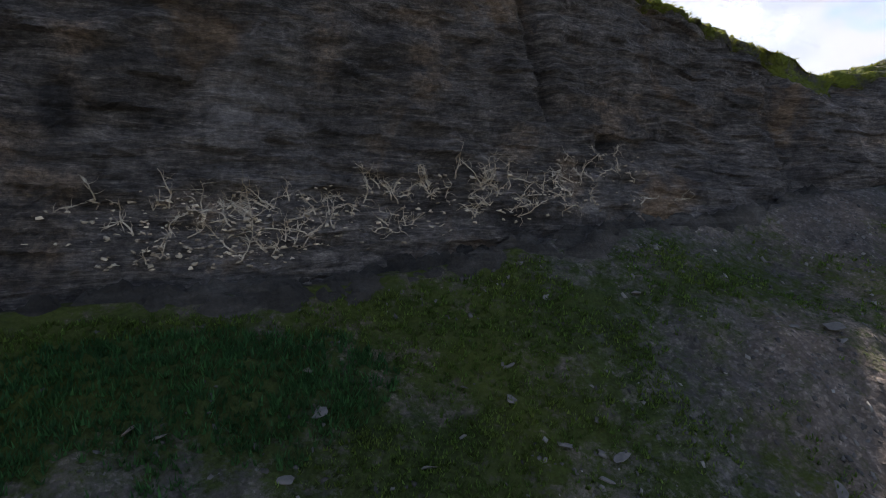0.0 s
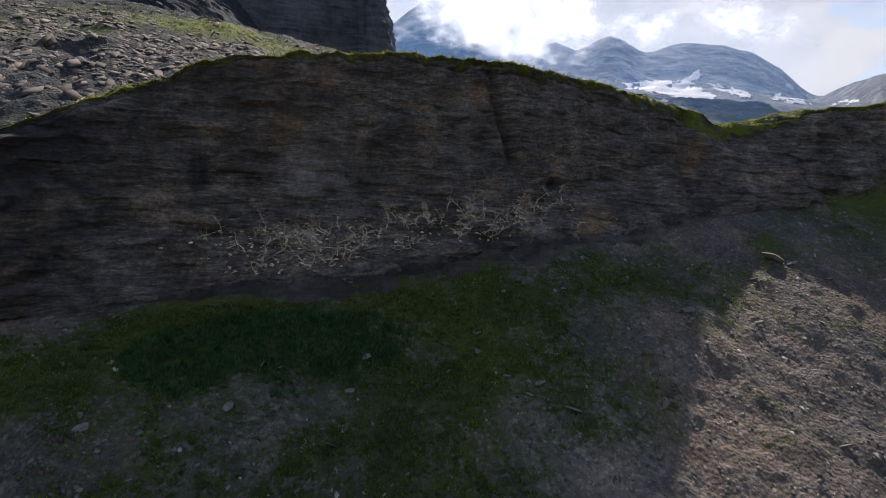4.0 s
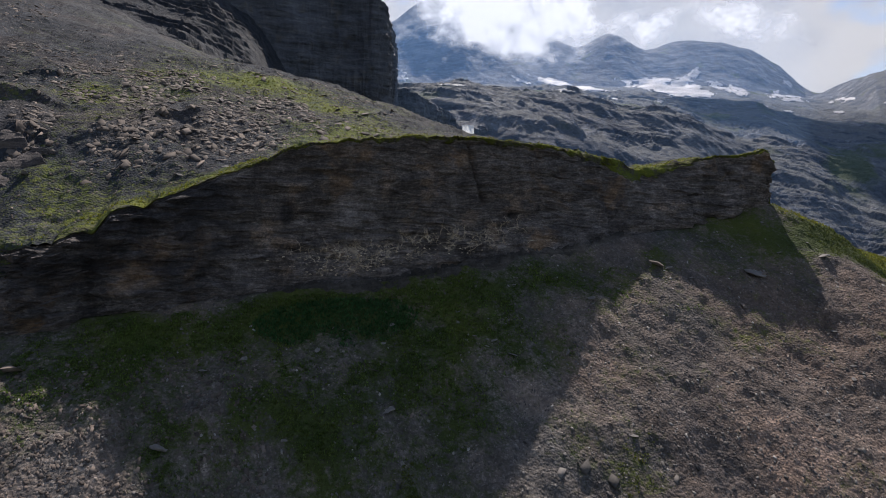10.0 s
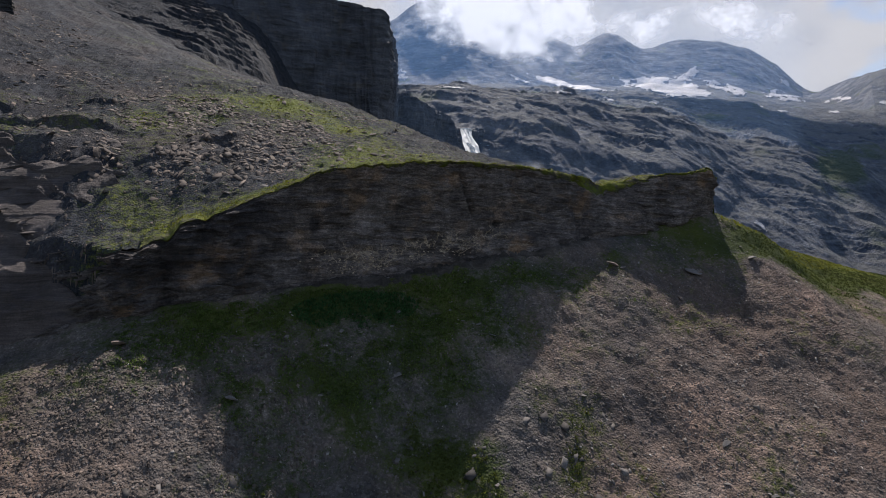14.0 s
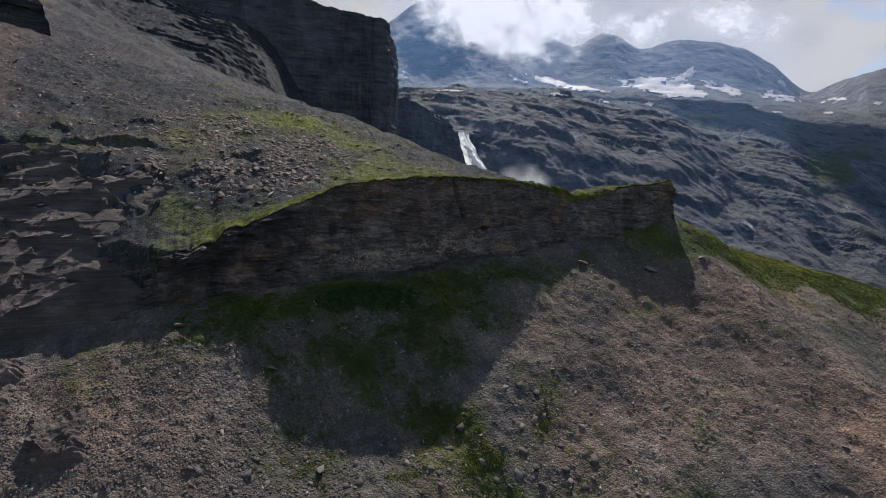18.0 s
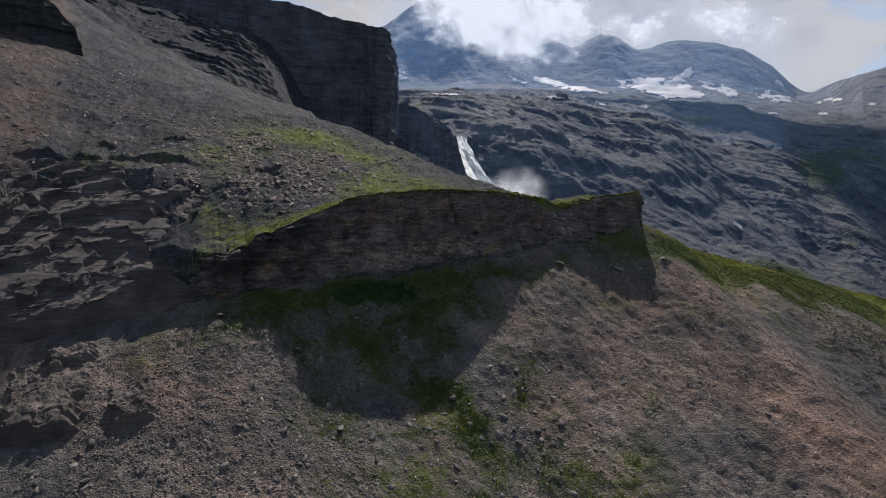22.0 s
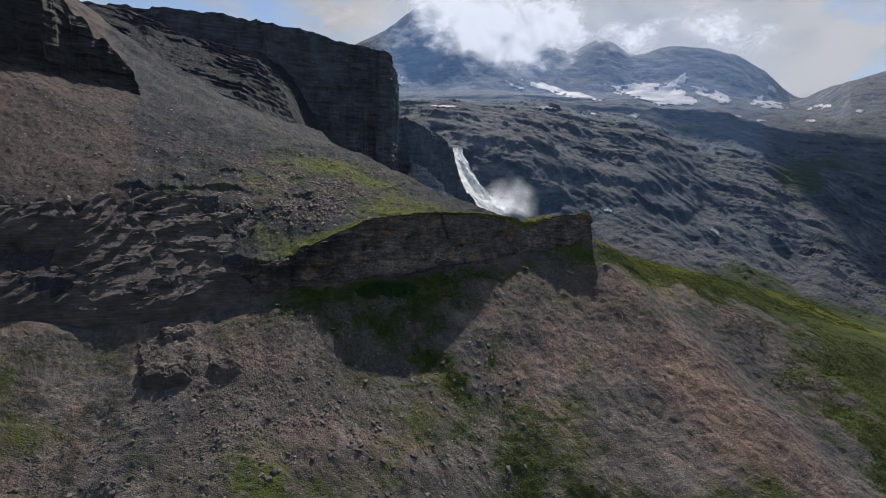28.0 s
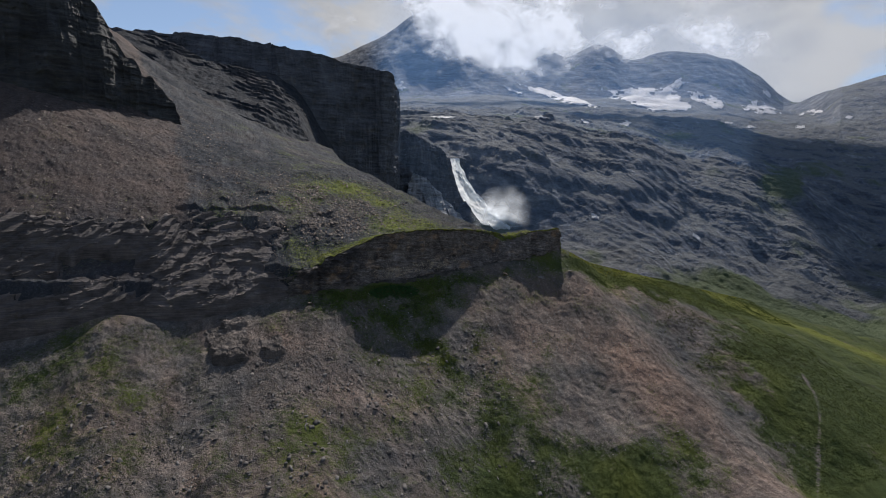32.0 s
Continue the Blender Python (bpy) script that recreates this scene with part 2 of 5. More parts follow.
def scree_material(name, low, mid, high, green_a, green_b):
    """Broken shale with grass where the mesh says that grass grows."""
    m, add = material(name)
    co = coords(add)
    patches = noise_of(add, co, 0.05, 9, 0.70, 0.8)
    stones = add("ShaderNodeTexVoronoi", {"Vector": co, "Scale": 3.4, "Randomness": 1.0})
    pebbles = add("ShaderNodeTexVoronoi", {"Vector": co, "Scale": 8.0, "Randomness": 1.0})
    fine = noise_of(add, co, 3.0, 9, 0.75)
    tone = ramp(add, patches, [(0.36, low), (0.51, mid), (0.66, high)])
    grain = ramp(add, fine, [(0.28, grey(0.66)), (0.5, grey(0.97)), (0.75, grey(1.35))])
    # streaks of finer and coarser rubble that run down the slope
    down = add("ShaderNodeMapping", {"Vector": coords(add, (1, 1, 1), (0, 0, -ANG)), "Scale": (0.30, 0.035, 0.05)}).outputs[0]
    tone = mixed(add, 1.0, tone, ramp(add, noise_of(add, down, 1.0, 7, 0.68, 0.6), [(0.34, grey(0.74)), (0.5, grey(1.0)), (0.66, grey(1.26))]), "MULTIPLY")
    warm = add("ShaderNodeAttribute", attr="warm").outputs["Fac"]
    tone = mixed(add, warm, tone, mixed(add, 1.0, tone, (1.55, 1.20, 1.02, 1), "MULTIPLY"))
    tone = mixed(add, mixed(add, 1.0, warm, grey(0.5), "MULTIPLY"), tone, (0.165, 0.118, 0.095, 1))
    c = mixed(add, 1.0, tone, grain, "MULTIPLY")
    heaps = noise_of(add, co, 0.55, 6, 0.72, 0.4)
    c = mixed(add, 1.0, c, ramp(add, heaps, [(0.34, grey(0.76)), (0.50, grey(1.0)), (0.66, grey(1.22))]), "MULTIPLY")
    each = add("ShaderNodeSeparateColor", {"Color": stones.outputs["Color"]})
    c = mixed(add, 1.0, c, ramp(add, each.outputs[0], [(0.0, grey(0.78)), (0.8, grey(1.0)), (1.0, grey(1.35))]), "MULTIPLY")
    each2 = add("ShaderNodeSeparateColor", {"Color": pebbles.outputs["Color"]})
    c = mixed(add, 1.0, c, ramp(add, each2.outputs[1], [(0.0, grey(0.84)), (0.85, grey(1.03)), (1.0, grey(1.5))]), "MULTIPLY")
    gn = noise_of(add, co, 1.1, 9, 0.82)
    gn = add("ShaderNodeMapRange", {"Value": gn, "From Min": 0.3, "From Max": 0.7, "To Min": 0.08, "To Max": 0.92}).outputs[0]
    want = add("ShaderNodeAttribute", attr="grass").outputs["Fac"]
    gsum = add("ShaderNodeMath", {0: want, 1: gn}, op="ADD").outputs[0]
    gm = ramp(add, gsum, [(0.66, grey(0)), (0.88, grey(0.55)), (1.08, grey(1))])
    gcol = ramp(add, noise_of(add, co, 0.25, 6, 0.7), [(0.3, green_a), (0.7, green_b)])
    gcol = mixed(add, 1.0, gcol, ramp(add, noise_of(add, co, 5.0, 5, 0.8), [(0.3, grey(0.45)), (0.7, grey(1.5))]), "MULTIPLY")
    gcol = mixed(add, warm, gcol, (0.120, 0.130, 0.022, 1))
    c = mixed(add, gm, c, gcol)
    h = add("ShaderNodeMath", {0: fine, 1: add("ShaderNodeMath", {0: stones.outputs["Distance"], 1: -0.9}, op="MULTIPLY").outputs[0]}, op="ADD").outputs[0]
    h = add("ShaderNodeMath", {0: h, 1: add("ShaderNodeMath", {0: heaps, 1: 1.0}, op="MULTIPLY").outputs[0]}, op="ADD").outputs[0]
    return finish(m, add, c, 0.95, h, 0.9, 0.20, 0.1)


def rock_material(name, dark, mid, pale, rust, turn=0.0, band=1.0, far=1.0):
    """Layered shale: thin beds, stains and broken faces. far stretches it for rock seen from a distance."""
    m, add = material(name)
    beds = coords(add, (0.16 / far, 0.16 / far, 2.4 * band / far), (radians(turn), radians(-turn * 0.5), 0))
    flat = coords(add, (1 / far, 1 / far, 1 / far))
    layers = noise_of(add, beds, 1.0, 9, 0.72, 0.4)
    thin = noise_of(add, beds, 4.2, 5, 0.7, 0.2)
    blot = noise_of(add, flat, 0.16, 6, 0.62)
    stain = noise_of(add, flat, 0.33, 5, 0.6, 0.6)
    fine = noise_of(add, flat, 5.0, 8, 0.75)
    c = ramp(add, layers, [(0.30, dark), (0.52, mid), (0.74, pale)])
    c = mixed(add, ramp(add, stain, [(0.56, grey(0)), (0.74, grey(0.55))]), c, rust)
    c = mixed(add, 1.0, c, ramp(add, blot, [(0.28, grey(0.45)), (0.52, grey(1.0)), (0.75, grey(1.55))]), "MULTIPLY")
    c = mixed(add, 1.0, c, ramp(add, fine, [(0.25, grey(0.55)), (0.75, grey(1.45))]), "MULTIPLY")
    h1 = add("ShaderNodeMath", {0: layers, 1: thin}, op="ADD").outputs[0]
    h = add("ShaderNodeMath", {0: h1, 1: fine}, op="ADD").outputs[0]
    return finish(m, add, c, 0.85, h, 0.9, 0.3 * far, 0.25)


SCREE = scree_material("shale_scree", (0.070, 0.068, 0.070), (0.125, 0.110, 0.100), (0.200, 0.160, 0.138), (0.029, 0.045, 0.014), (0.056, 0.068, 0.022))
HILL = scree_material("hill_scree", (0.024, 0.029, 0.038), (0.040, 0.043, 0.051), (0.066, 0.064, 0.066), (0.060, 0.085, 0.016), (0.15, 0.16, 0.030))


def wall_material():
    """The shaded wall: fine beds, slanting pale streaks, brown stains and scars."""
    m, add = material("layered_shale")
    beds = coords(add, (0.30, 0.30, 2.2), (radians(5), radians(-3), 0))
    slant = coords(add, (0.22, 0.22, 0.055), (radians(0), radians(38), 0))
    flat = coords(add)
    layers = noise_of(add, beds, 1.0, 9, 0.74, 1.6)
    thin = noise_of(add, beds, 4.4, 6, 0.75, 1.0)
    blot = noise_of(add, flat, 0.30, 8, 0.66, 0.5)
    streak = noise_of(add, slant, 1.0, 6, 0.65, 0.6)
    stain = noise_of(add, flat, 0.14, 6, 0.62, 0.8)
    fine = noise_of(add, flat, 3.2, 9, 0.78)
    chunks = noise_of(add, coords(add, (0.55, 0.55, 1.5), (0, radians(14), 0)), 1.0, 5, 0.7, 0.8)
    c = ramp(add, layers, [(0.30, (0.043, 0.040, 0.040)), (0.50, (0.112, 0.099, 0.091)), (0.72, (0.27, 0.235, 0.205))])
    c = mixed(add, ramp(add, streak, [(0.52, grey(0)), (0.70, grey(0.75))]), c, (0.17, 0.155, 0.145, 1))
    c = mixed(add, ramp(add, stain, [(0.55, grey(0)), (0.68, grey(0.75))]), c, (0.22, 0.145, 0.085, 1))
    scar = add("ShaderNodeAttribute", attr="scar").outputs["Fac"]
    scar = add("ShaderNodeMath", {0: scar, 1: add("ShaderNodeMapRange", {"Value": fine, "From Min": 0.3, "From Max": 0.7, "To Min": 0.3, "To Max": 1.4}).outputs[0]}, op="MULTIPLY").outputs[0]
    c = mixed(add, ramp(add, scar, [(0.1, grey(0)), (0.9, grey(0.8))]), c, (0.27, 0.20, 0.145, 1))
    # darker tone: a wet streak, and recess shade painted into the rock
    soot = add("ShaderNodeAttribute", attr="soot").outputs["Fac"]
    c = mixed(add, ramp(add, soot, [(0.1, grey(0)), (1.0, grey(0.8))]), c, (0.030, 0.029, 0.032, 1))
    c = mixed(add, 1.0, c, ramp(add, thin, [(0.30, grey(0.70)), (0.5, grey(1.0)), (0.66, grey(1.5))]), "MULTIPLY")
    c = mixed(add, 1.0, c, ramp(add, blot, [(0.34, grey(0.50)), (0.51, grey(1.0)), (0.68, grey(1.5))]), "MULTIPLY")
    c = mixed(add, 1.0, c, ramp(add, chunks, [(0.34, grey(0.70)), (0.50, grey(1.0)), (0.66, grey(1.32))]), "MULTIPLY")
    c = mixed(add, 1.0, c, ramp(add, fine, [(0.33, grey(0.55)), (0.50, grey(0.98)), (0.68, grey(1.55))]), "MULTIPLY")
    c = mixed(add, 1.0, c, (1.36, 1.31, 1.32, 1), "MULTIPLY")
    h1 = add("ShaderNodeMath", {0: layers, 1: thin}, op="ADD").outputs[0]
    h = add("ShaderNodeMath", {0: h1, 1: fine}, op="ADD").outputs[0]
    return finish(m, add, c, 0.85, h, 1.0, 0.45, 0.25)


WALL = wall_material()
LEDGE = rock_material("ledge_shale", (0.050, 0.045, 0.047), (0.112, 0.094, 0.089), (0.20, 0.162, 0.148), (0.11, 0.09, 0.06), -10, 1.4)
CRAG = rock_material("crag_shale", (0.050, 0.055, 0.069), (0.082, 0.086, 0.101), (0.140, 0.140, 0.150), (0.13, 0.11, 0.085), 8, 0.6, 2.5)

# crag shale darkened to carry the shade of the cliff above the scree
DARK = rock_material("shaded_shale", (0.026, 0.028, 0.032), (0.050, 0.050, 0.052), (0.095, 0.090, 0.082), (0.060, 0.058, 0.034), 8, 0.6, 2.0)


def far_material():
    """Slate slopes far off: dark slabs, grey scree and thin grass, tinted blue for haze."""
    m, add = material("hazed_mountain_rock")
    flat = coords(add)
    slabs = coords(add, (0.008, 0.020, 0.030), (0, radians(12), radians(25)))
    a = noise_of(add, slabs, 1.0, 10, 0.68, 0.9)
    b = noise_of(add, flat, 0.012, 8, 0.66, 0.6)
    fine = noise_of(add, flat, 0.09, 9, 0.75)
    # the blue of distance haze is painted into these rock colours
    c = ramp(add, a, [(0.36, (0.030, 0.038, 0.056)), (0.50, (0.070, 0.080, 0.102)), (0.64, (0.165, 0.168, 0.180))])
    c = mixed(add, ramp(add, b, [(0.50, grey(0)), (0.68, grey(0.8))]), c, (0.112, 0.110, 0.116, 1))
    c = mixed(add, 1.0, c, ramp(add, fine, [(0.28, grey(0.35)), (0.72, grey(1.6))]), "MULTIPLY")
    level = add("ShaderNodeAttribute", attr="level").outputs["Fac"]
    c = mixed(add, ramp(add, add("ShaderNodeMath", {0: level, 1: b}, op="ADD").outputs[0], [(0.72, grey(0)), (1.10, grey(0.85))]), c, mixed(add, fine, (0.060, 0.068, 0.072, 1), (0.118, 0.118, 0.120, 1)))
    want = add("ShaderNodeAttribute", attr="grass").outputs["Fac"]
    g = ramp(add, add("ShaderNodeMath", {0: want, 1: b}, op="ADD").outputs[0], [(0.78, grey(0)), (1.0, grey(0.85))])
    c = mixed(add, g, c, (0.050, 0.070, 0.022, 1))
    h = add("ShaderNodeMath", {0: a, 1: fine}, op="ADD").outputs[0]
    return finish(m, add, c, 0.9, h, 0.9, 4.0, 0.15)


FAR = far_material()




def plain(name, a, b, scale, rough=0.9, bump=0.4, distance=0.05, own=True, leaf=0.0):
    """A mottled colour between a and b; own: each object or piece takes its own tone."""
    m, add = material(name)
    co = coords(add)
    c = ramp(add, noise_of(add, co, scale, 7, 0.7), [(0.3, a), (0.7, b)])
    if own:
        r = add("ShaderNodeNewGeometry").outputs["Random Per Island"]
        c = mixed(add, 1.0, c, ramp(add, r, [(0.0, grey(0.55)), (0.8, grey(1.1)), (1.0, grey(1.7))]), "MULTIPLY")
    finish(m, add, c, rough, noise_of(add, co, scale * 6, 6, 0.7), bump, distance, 0.2)
    if leaf:
        # thin blades and falling water let light through
        out = next(q for q in m.node_tree.nodes if q.bl_idname == "ShaderNodeOutputMaterial")
        front = out.inputs["Surface"].links[0].from_socket
        both = add("ShaderNodeMixShader", {0: leaf, 1: front, 2: add("ShaderNodeBsdfTranslucent", {"Color": c}).outputs[0]})
        m.node_tree.links.new(both.outputs[0], out.inputs["Surface"])
    return m


def veil(name, colour, amount, scale, thin=0.35, stretch=(1, 1, 1)):
    """Mist or cloud: light passes partly through; the mesh's density says where it hangs."""
    m, add = material(name)
    dens = add("ShaderNodeAttribute", attr="mist").outputs["Fac"]
    n = noise_of(add, coords(add, stretch), scale, 8, 0.62, 0.5)
    n = add("ShaderNodeMapRange", {"Value": n, "From Min": 0.30, "From Max": 0.72, "To Min": 1.0 - thin * 2, "To Max": 1.0}).outputs[0]
    a = add("ShaderNodeMath", {0: add("ShaderNodeMath", {0: dens, 1: n}, op="MULTIPLY").outputs[0], 1: amount}, op="MULTIPLY")
    a.use_clamp = True
    body = add("ShaderNodeAddShader", {0: add("ShaderNodeBsdfTranslucent", {"Color": colour}).outputs[0], 1: add("ShaderNodeBsdfDiffuse", {"Color": tuple(0.5 * q for q in colour[:3]) + (1,)}).outputs[0]})
    mix = add("ShaderNodeMixShader", {0: a.outputs[0], 1: add("ShaderNodeBsdfTransparent").outputs[0], 2: body.outputs[0]})
    m.node_tree.links.new(mix.outputs[0], add("ShaderNodeOutputMaterial").inputs["Surface"])
    return m


SHARD = plain("shale_shard", (0.062, 0.052, 0.046), (0.148, 0.116, 0.098), 0.6)
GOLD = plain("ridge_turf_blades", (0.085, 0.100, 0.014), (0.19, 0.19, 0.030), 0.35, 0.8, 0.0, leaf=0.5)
STONE = plain("shale_stone", (0.060, 0.057, 0.057), (0.135, 0.120, 0.110), 0.8)
PALE_STONE = plain("pale_stone", (0.14, 0.13, 0.12), (0.27, 0.25, 0.23), 1.5)
ROOT = plain("dry_root", (0.30, 0.22, 0.15), (0.62, 0.52, 0.40), 3.0, 0.85, 0.3, 0.02)
# one turf, three tones by light: dulled in sun, lifted in shade, bright runnel
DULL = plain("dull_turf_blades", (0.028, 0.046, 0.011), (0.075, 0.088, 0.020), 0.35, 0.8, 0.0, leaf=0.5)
SHADE_TURF = plain("turf_blades", (0.058, 0.112, 0.024), (0.145, 0.185, 0.042), 0.35, 0.8, 0.0, leaf=0.5)
SUN_TURF = plain("sunny_turf_blades", (0.050, 0.072, 0.012), (0.120, 0.135, 0.026), 0.35, 0.8, 0.0, leaf=0.5)
LUSH = plain("lush_blades", (0.026, 0.080, 0.028), (0.055, 0.130, 0.040), 0.35, 0.8, 0.0, leaf=0.4)
SHRUB = plain("shrub_leaves", (0.034, 0.044, 0.015), (0.085, 0.088, 0.030), 0.30, 0.85, 0.0, leaf=0.3)
SNOW = plain("old_snow", (0.22, 0.22, 0.235), (0.42, 0.41, 0.42), 0.02, 0.7, 0.5, 1.0, False)
WATER = plain("white_water", (0.70, 0.74, 0.78), (0.90, 0.92, 0.94), 0.25, 0.6, 0.5, 0.6, False, 0.6)
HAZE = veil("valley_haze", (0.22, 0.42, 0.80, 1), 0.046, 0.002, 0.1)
CLOUD = veil("cloud_mist", (0.54, 0.56, 0.60, 1), 1.5, 0.008, 0.38)
# dark veil for the unseen cloud that shades the far slopes
DECK = veil("shade_cloud_grey", (0.16, 0.18, 0.22, 1), 1.6, 0.004, 0.15)
SPRAY = veil("water_spray", (0.88, 0.92, 0.97, 1), 0.8, 0.05, 0.35)

# ---- land ----
def spots(s, d, rows):
    return sum(k * np.exp(-((s - a) / ra) ** 2 - ((d - b) / rb) ** 2) for a, b, ra, rb, k in rows)


def grass_lower(s, d):
    g = 0.12 + 0.10 * smooth(20, 36, d) * smooth(20, -10, s) - 0.04 * smooth(-70, -80, s) + 0.24 * fbm(s / 9, d / 9, 0, 5, 0.62, 41)
    g = g + spots(s, d, ((-13, 4.5, 9, 3.2, 0.50), (-15, 11, 13, 5, 0.05), (-30, 4, 8, 2.5, 0.30), (3, 8, 10, 7, 0.36), (13, 4.5, 8, 3, 0.34), (-9, 14, 10, 10, 0.28), (-8, 24, 6, 7, 0.20), (22, 7, 8, 4, 0.22), (-30, 7, 9, 4, 0.2), (-26, 13, 10, 9, 0.30), (-4, 12, 18, 11, 0.10), (38, 6, 18, 7, 0.16), (46, 4, 14, 6, 0.30), (70, 7, 12, 6, 0.60), (65, 3, 7, 7, 0.45)))
    g = g - 0.13 * smooth(-12, -34, s) * smooth(14, 24, d) - 0.08 * smooth(-70, -80, s)
    # a green runnel below the shaded hollow, and patches lower down
    run = np.interp(d, [14, 24, 33, 44, 50, 59, 68, 90], [-9, -9, -3.6, 1, 3, 2, -3, -10]) + 3.5 * fbm(d / 7, s / 40, 0, 3, 0.6, 44)
    g = g + smooth(16, 26, d) * (0.22 * np.exp(-((s - run) / 5.0) ** 2) + 0.14 * np.exp(-((s - run) / 14) ** 2))
    g = g + spots(s, d, ((28, 74, 12, 9, 0.30), (31, 88, 14, 10, 0.42), (12, 66, 9, 9, 0.26), (21, 79, 9, 8, 0.30), (-6, 70, 8, 8, 0.20), (17.6, 60, 3.5, 3, -0.35), (-30, 68, 22, 12, 0.14), (-110, 18, 16, 18, 0.34), (-104, 44, 22, 18, 0.26), (-97, 9, 9, 4, 0.20), (-86, 25, 14, 12, 0.14), (-52, 43, 8, 12, 0.14), (-44, 60, 8, 10, 0.15),
                         (55, 62, 12, 26, -0.36), (36, 25, 18, 16, -0.16), (-40, 20, 20, 12, -0.10), (108, 32, 9, 11, -0.22)))
    edge = np.interp(d, [0, 8, 16, 32, 58, 78, 98], [66, 74, 88, 100, 90, 70, 62]) + 6 * fbm(s / 11, d / 11, 0, 3, 0.6, 48)
    g = g + 0.62 * smooth(-7, 9, s - edge)
    trail = np.interp(d, [60, 72, 83, 91, 100], [112, 105, 91, 81, 66])
    return g - 0.6 * np.exp(-((s - trail - 0.8 * np.sin(d / 3)) / 0.8) ** 2) * smooth(58, 66, d)


def warm_lower(s, d):
    """Where the scree is reddish-brown and the grass yellow."""
    w = spots(s, d, ((42, 18, 16, 10, 0.35), (28, 28, 14, 12, 0.28), (52, 66, 10, 22, 0.75), (44, 40, 14, 14, 0.45), (-52, 16, 5, 10, 0.45), (-85, 40, 18, 18, 0.10), (-108, 26, 20, 20, 0.15), (-40, 28, 8, 12, 0.35), (60, 20, 14, 9, 0.35), (-70, 12, 8, 9, 0.5), (-62, 60, 16, 20, 0.3), (-20, 44, 12, 10, 0.2)))
    # the lit crest is painted in as a bright yellow band of grass
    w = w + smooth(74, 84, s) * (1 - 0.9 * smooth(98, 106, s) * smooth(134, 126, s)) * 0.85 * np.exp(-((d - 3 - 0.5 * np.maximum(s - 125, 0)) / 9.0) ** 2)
    return np.clip(w + 0.25 * fbm(s / 12, d / 16, 0, 4, 0.6, 47), 0, 0.85)


def warm_top(s, b):
    """Brown scree beyond a line down the hillside, grey scree on this side of it."""
    line = np.interp(b, [30, 58, 118, 206, 271], [-77, -78, -81, -95, -110]) + 4 * fbm(s / 14, b / 14, 0, 4, 0.6, 46)
    w = 0.62 * smooth(3, -4, s - line) * smooth(22, 34, b) + spots(s, b, ((-32, 32, 12, 8, 0.30), (-75, 20, 12, 8, 0.30)))
    return np.clip(w + 0.20 * fbm(s / 12, b / 12, 0, 4, 0.6, 49), 0, 0.85)


def axis(*spans):
    """Steps along an axis: (from, to, step) spans, end to end."""
    return np.concatenate([np.arange(a, b, h) for a, b, h in spans] + [[spans[-1][1]]])


def ground_z(s, d):
    """The lower slope with its humps, runnels and rubble."""
    x, y = world_xy(s, d)
    near = smooth(-1, 4, d) * smooth(130, 90, d)
    z = lower_z(s, d) + near * (0.55 * fbm(x / 9, y / 9, 0, 4, 0.55, 3) + 0.16 * fbm(x / 1.5, y / 1.5, 0, 3, 0.6, 9))
    z = z + near * smooth(8, 30, d) * 0.13 * fbm(s / 5 + 0.8 * fbm(s / 30, d / 20, 0, 2, 0.5, 12), d / 32, 0, 3, 0.6, 14) * smooth(110, 80, s)
    return z + 1.6 * smooth(60, 200, np.abs(s)) * fbm(x / 35, y / 35, 0, 3, 0.5, 5)


S1 = axis((-320, -130, 4.0), (-130, -50, 0.6), (-50, 70, 0.36), (70, 130, 0.7), (130, 420, 4.0))
D1 = axis((-420, -60, 8.0), (-60, 0, 2.0), (0, 40, 0.36), (40, 100, 0.6), (100, 420, 6.0))
SS, DD = np.meshgrid(S1, D1)
LX, LY = world_xy(SS, DD)
tagged(mesh_grid("ground", LX, LY, ground_z(SS, DD), SCREE, False, {"grass": grass_lower(SS, DD), "warm": warm_lower(SS, DD)}),
       "steep slope of grey-brown shale scree with patches of grass", "slope", kind="structure")


# the slope above the wall
def grass_top(s, b):
    x, y = world_xy(s, -b)
    g = 0.04 + 0.18 * fbm(x / 18, y / 18, 0, 4, 0.6, 43) - 0.06 * smooth(-60, -80, s) - 0.10 * smooth(-28, -45, s) * smooth(42, 66, b) + 0.48 * np.exp(-(np.maximum(b - lip_b(s), 0) / 5.0) ** 2) * smooth(-60, -8, s)
    return g + spots(s, b, ((-30, 10, 16, 9, 0.16), (-40, 26, 16, 22, 0.12), (-6, 26, 10, 12, 0.38), (-14, 56, 10, 6, 0.26), (-3, 44, 8, 6, 0.24), (4, 31, 8, 7, 0.20), (-22, 40, 8, 6, 0.2), (6, 16, 20, 10, 0.30), (40, 6, 16, 10, 0.35), (-16, 62, 16, 9, 0.25), (-105, 22, 20, 5, 0.25), (-44, 24, 5, 12, 0.22)))


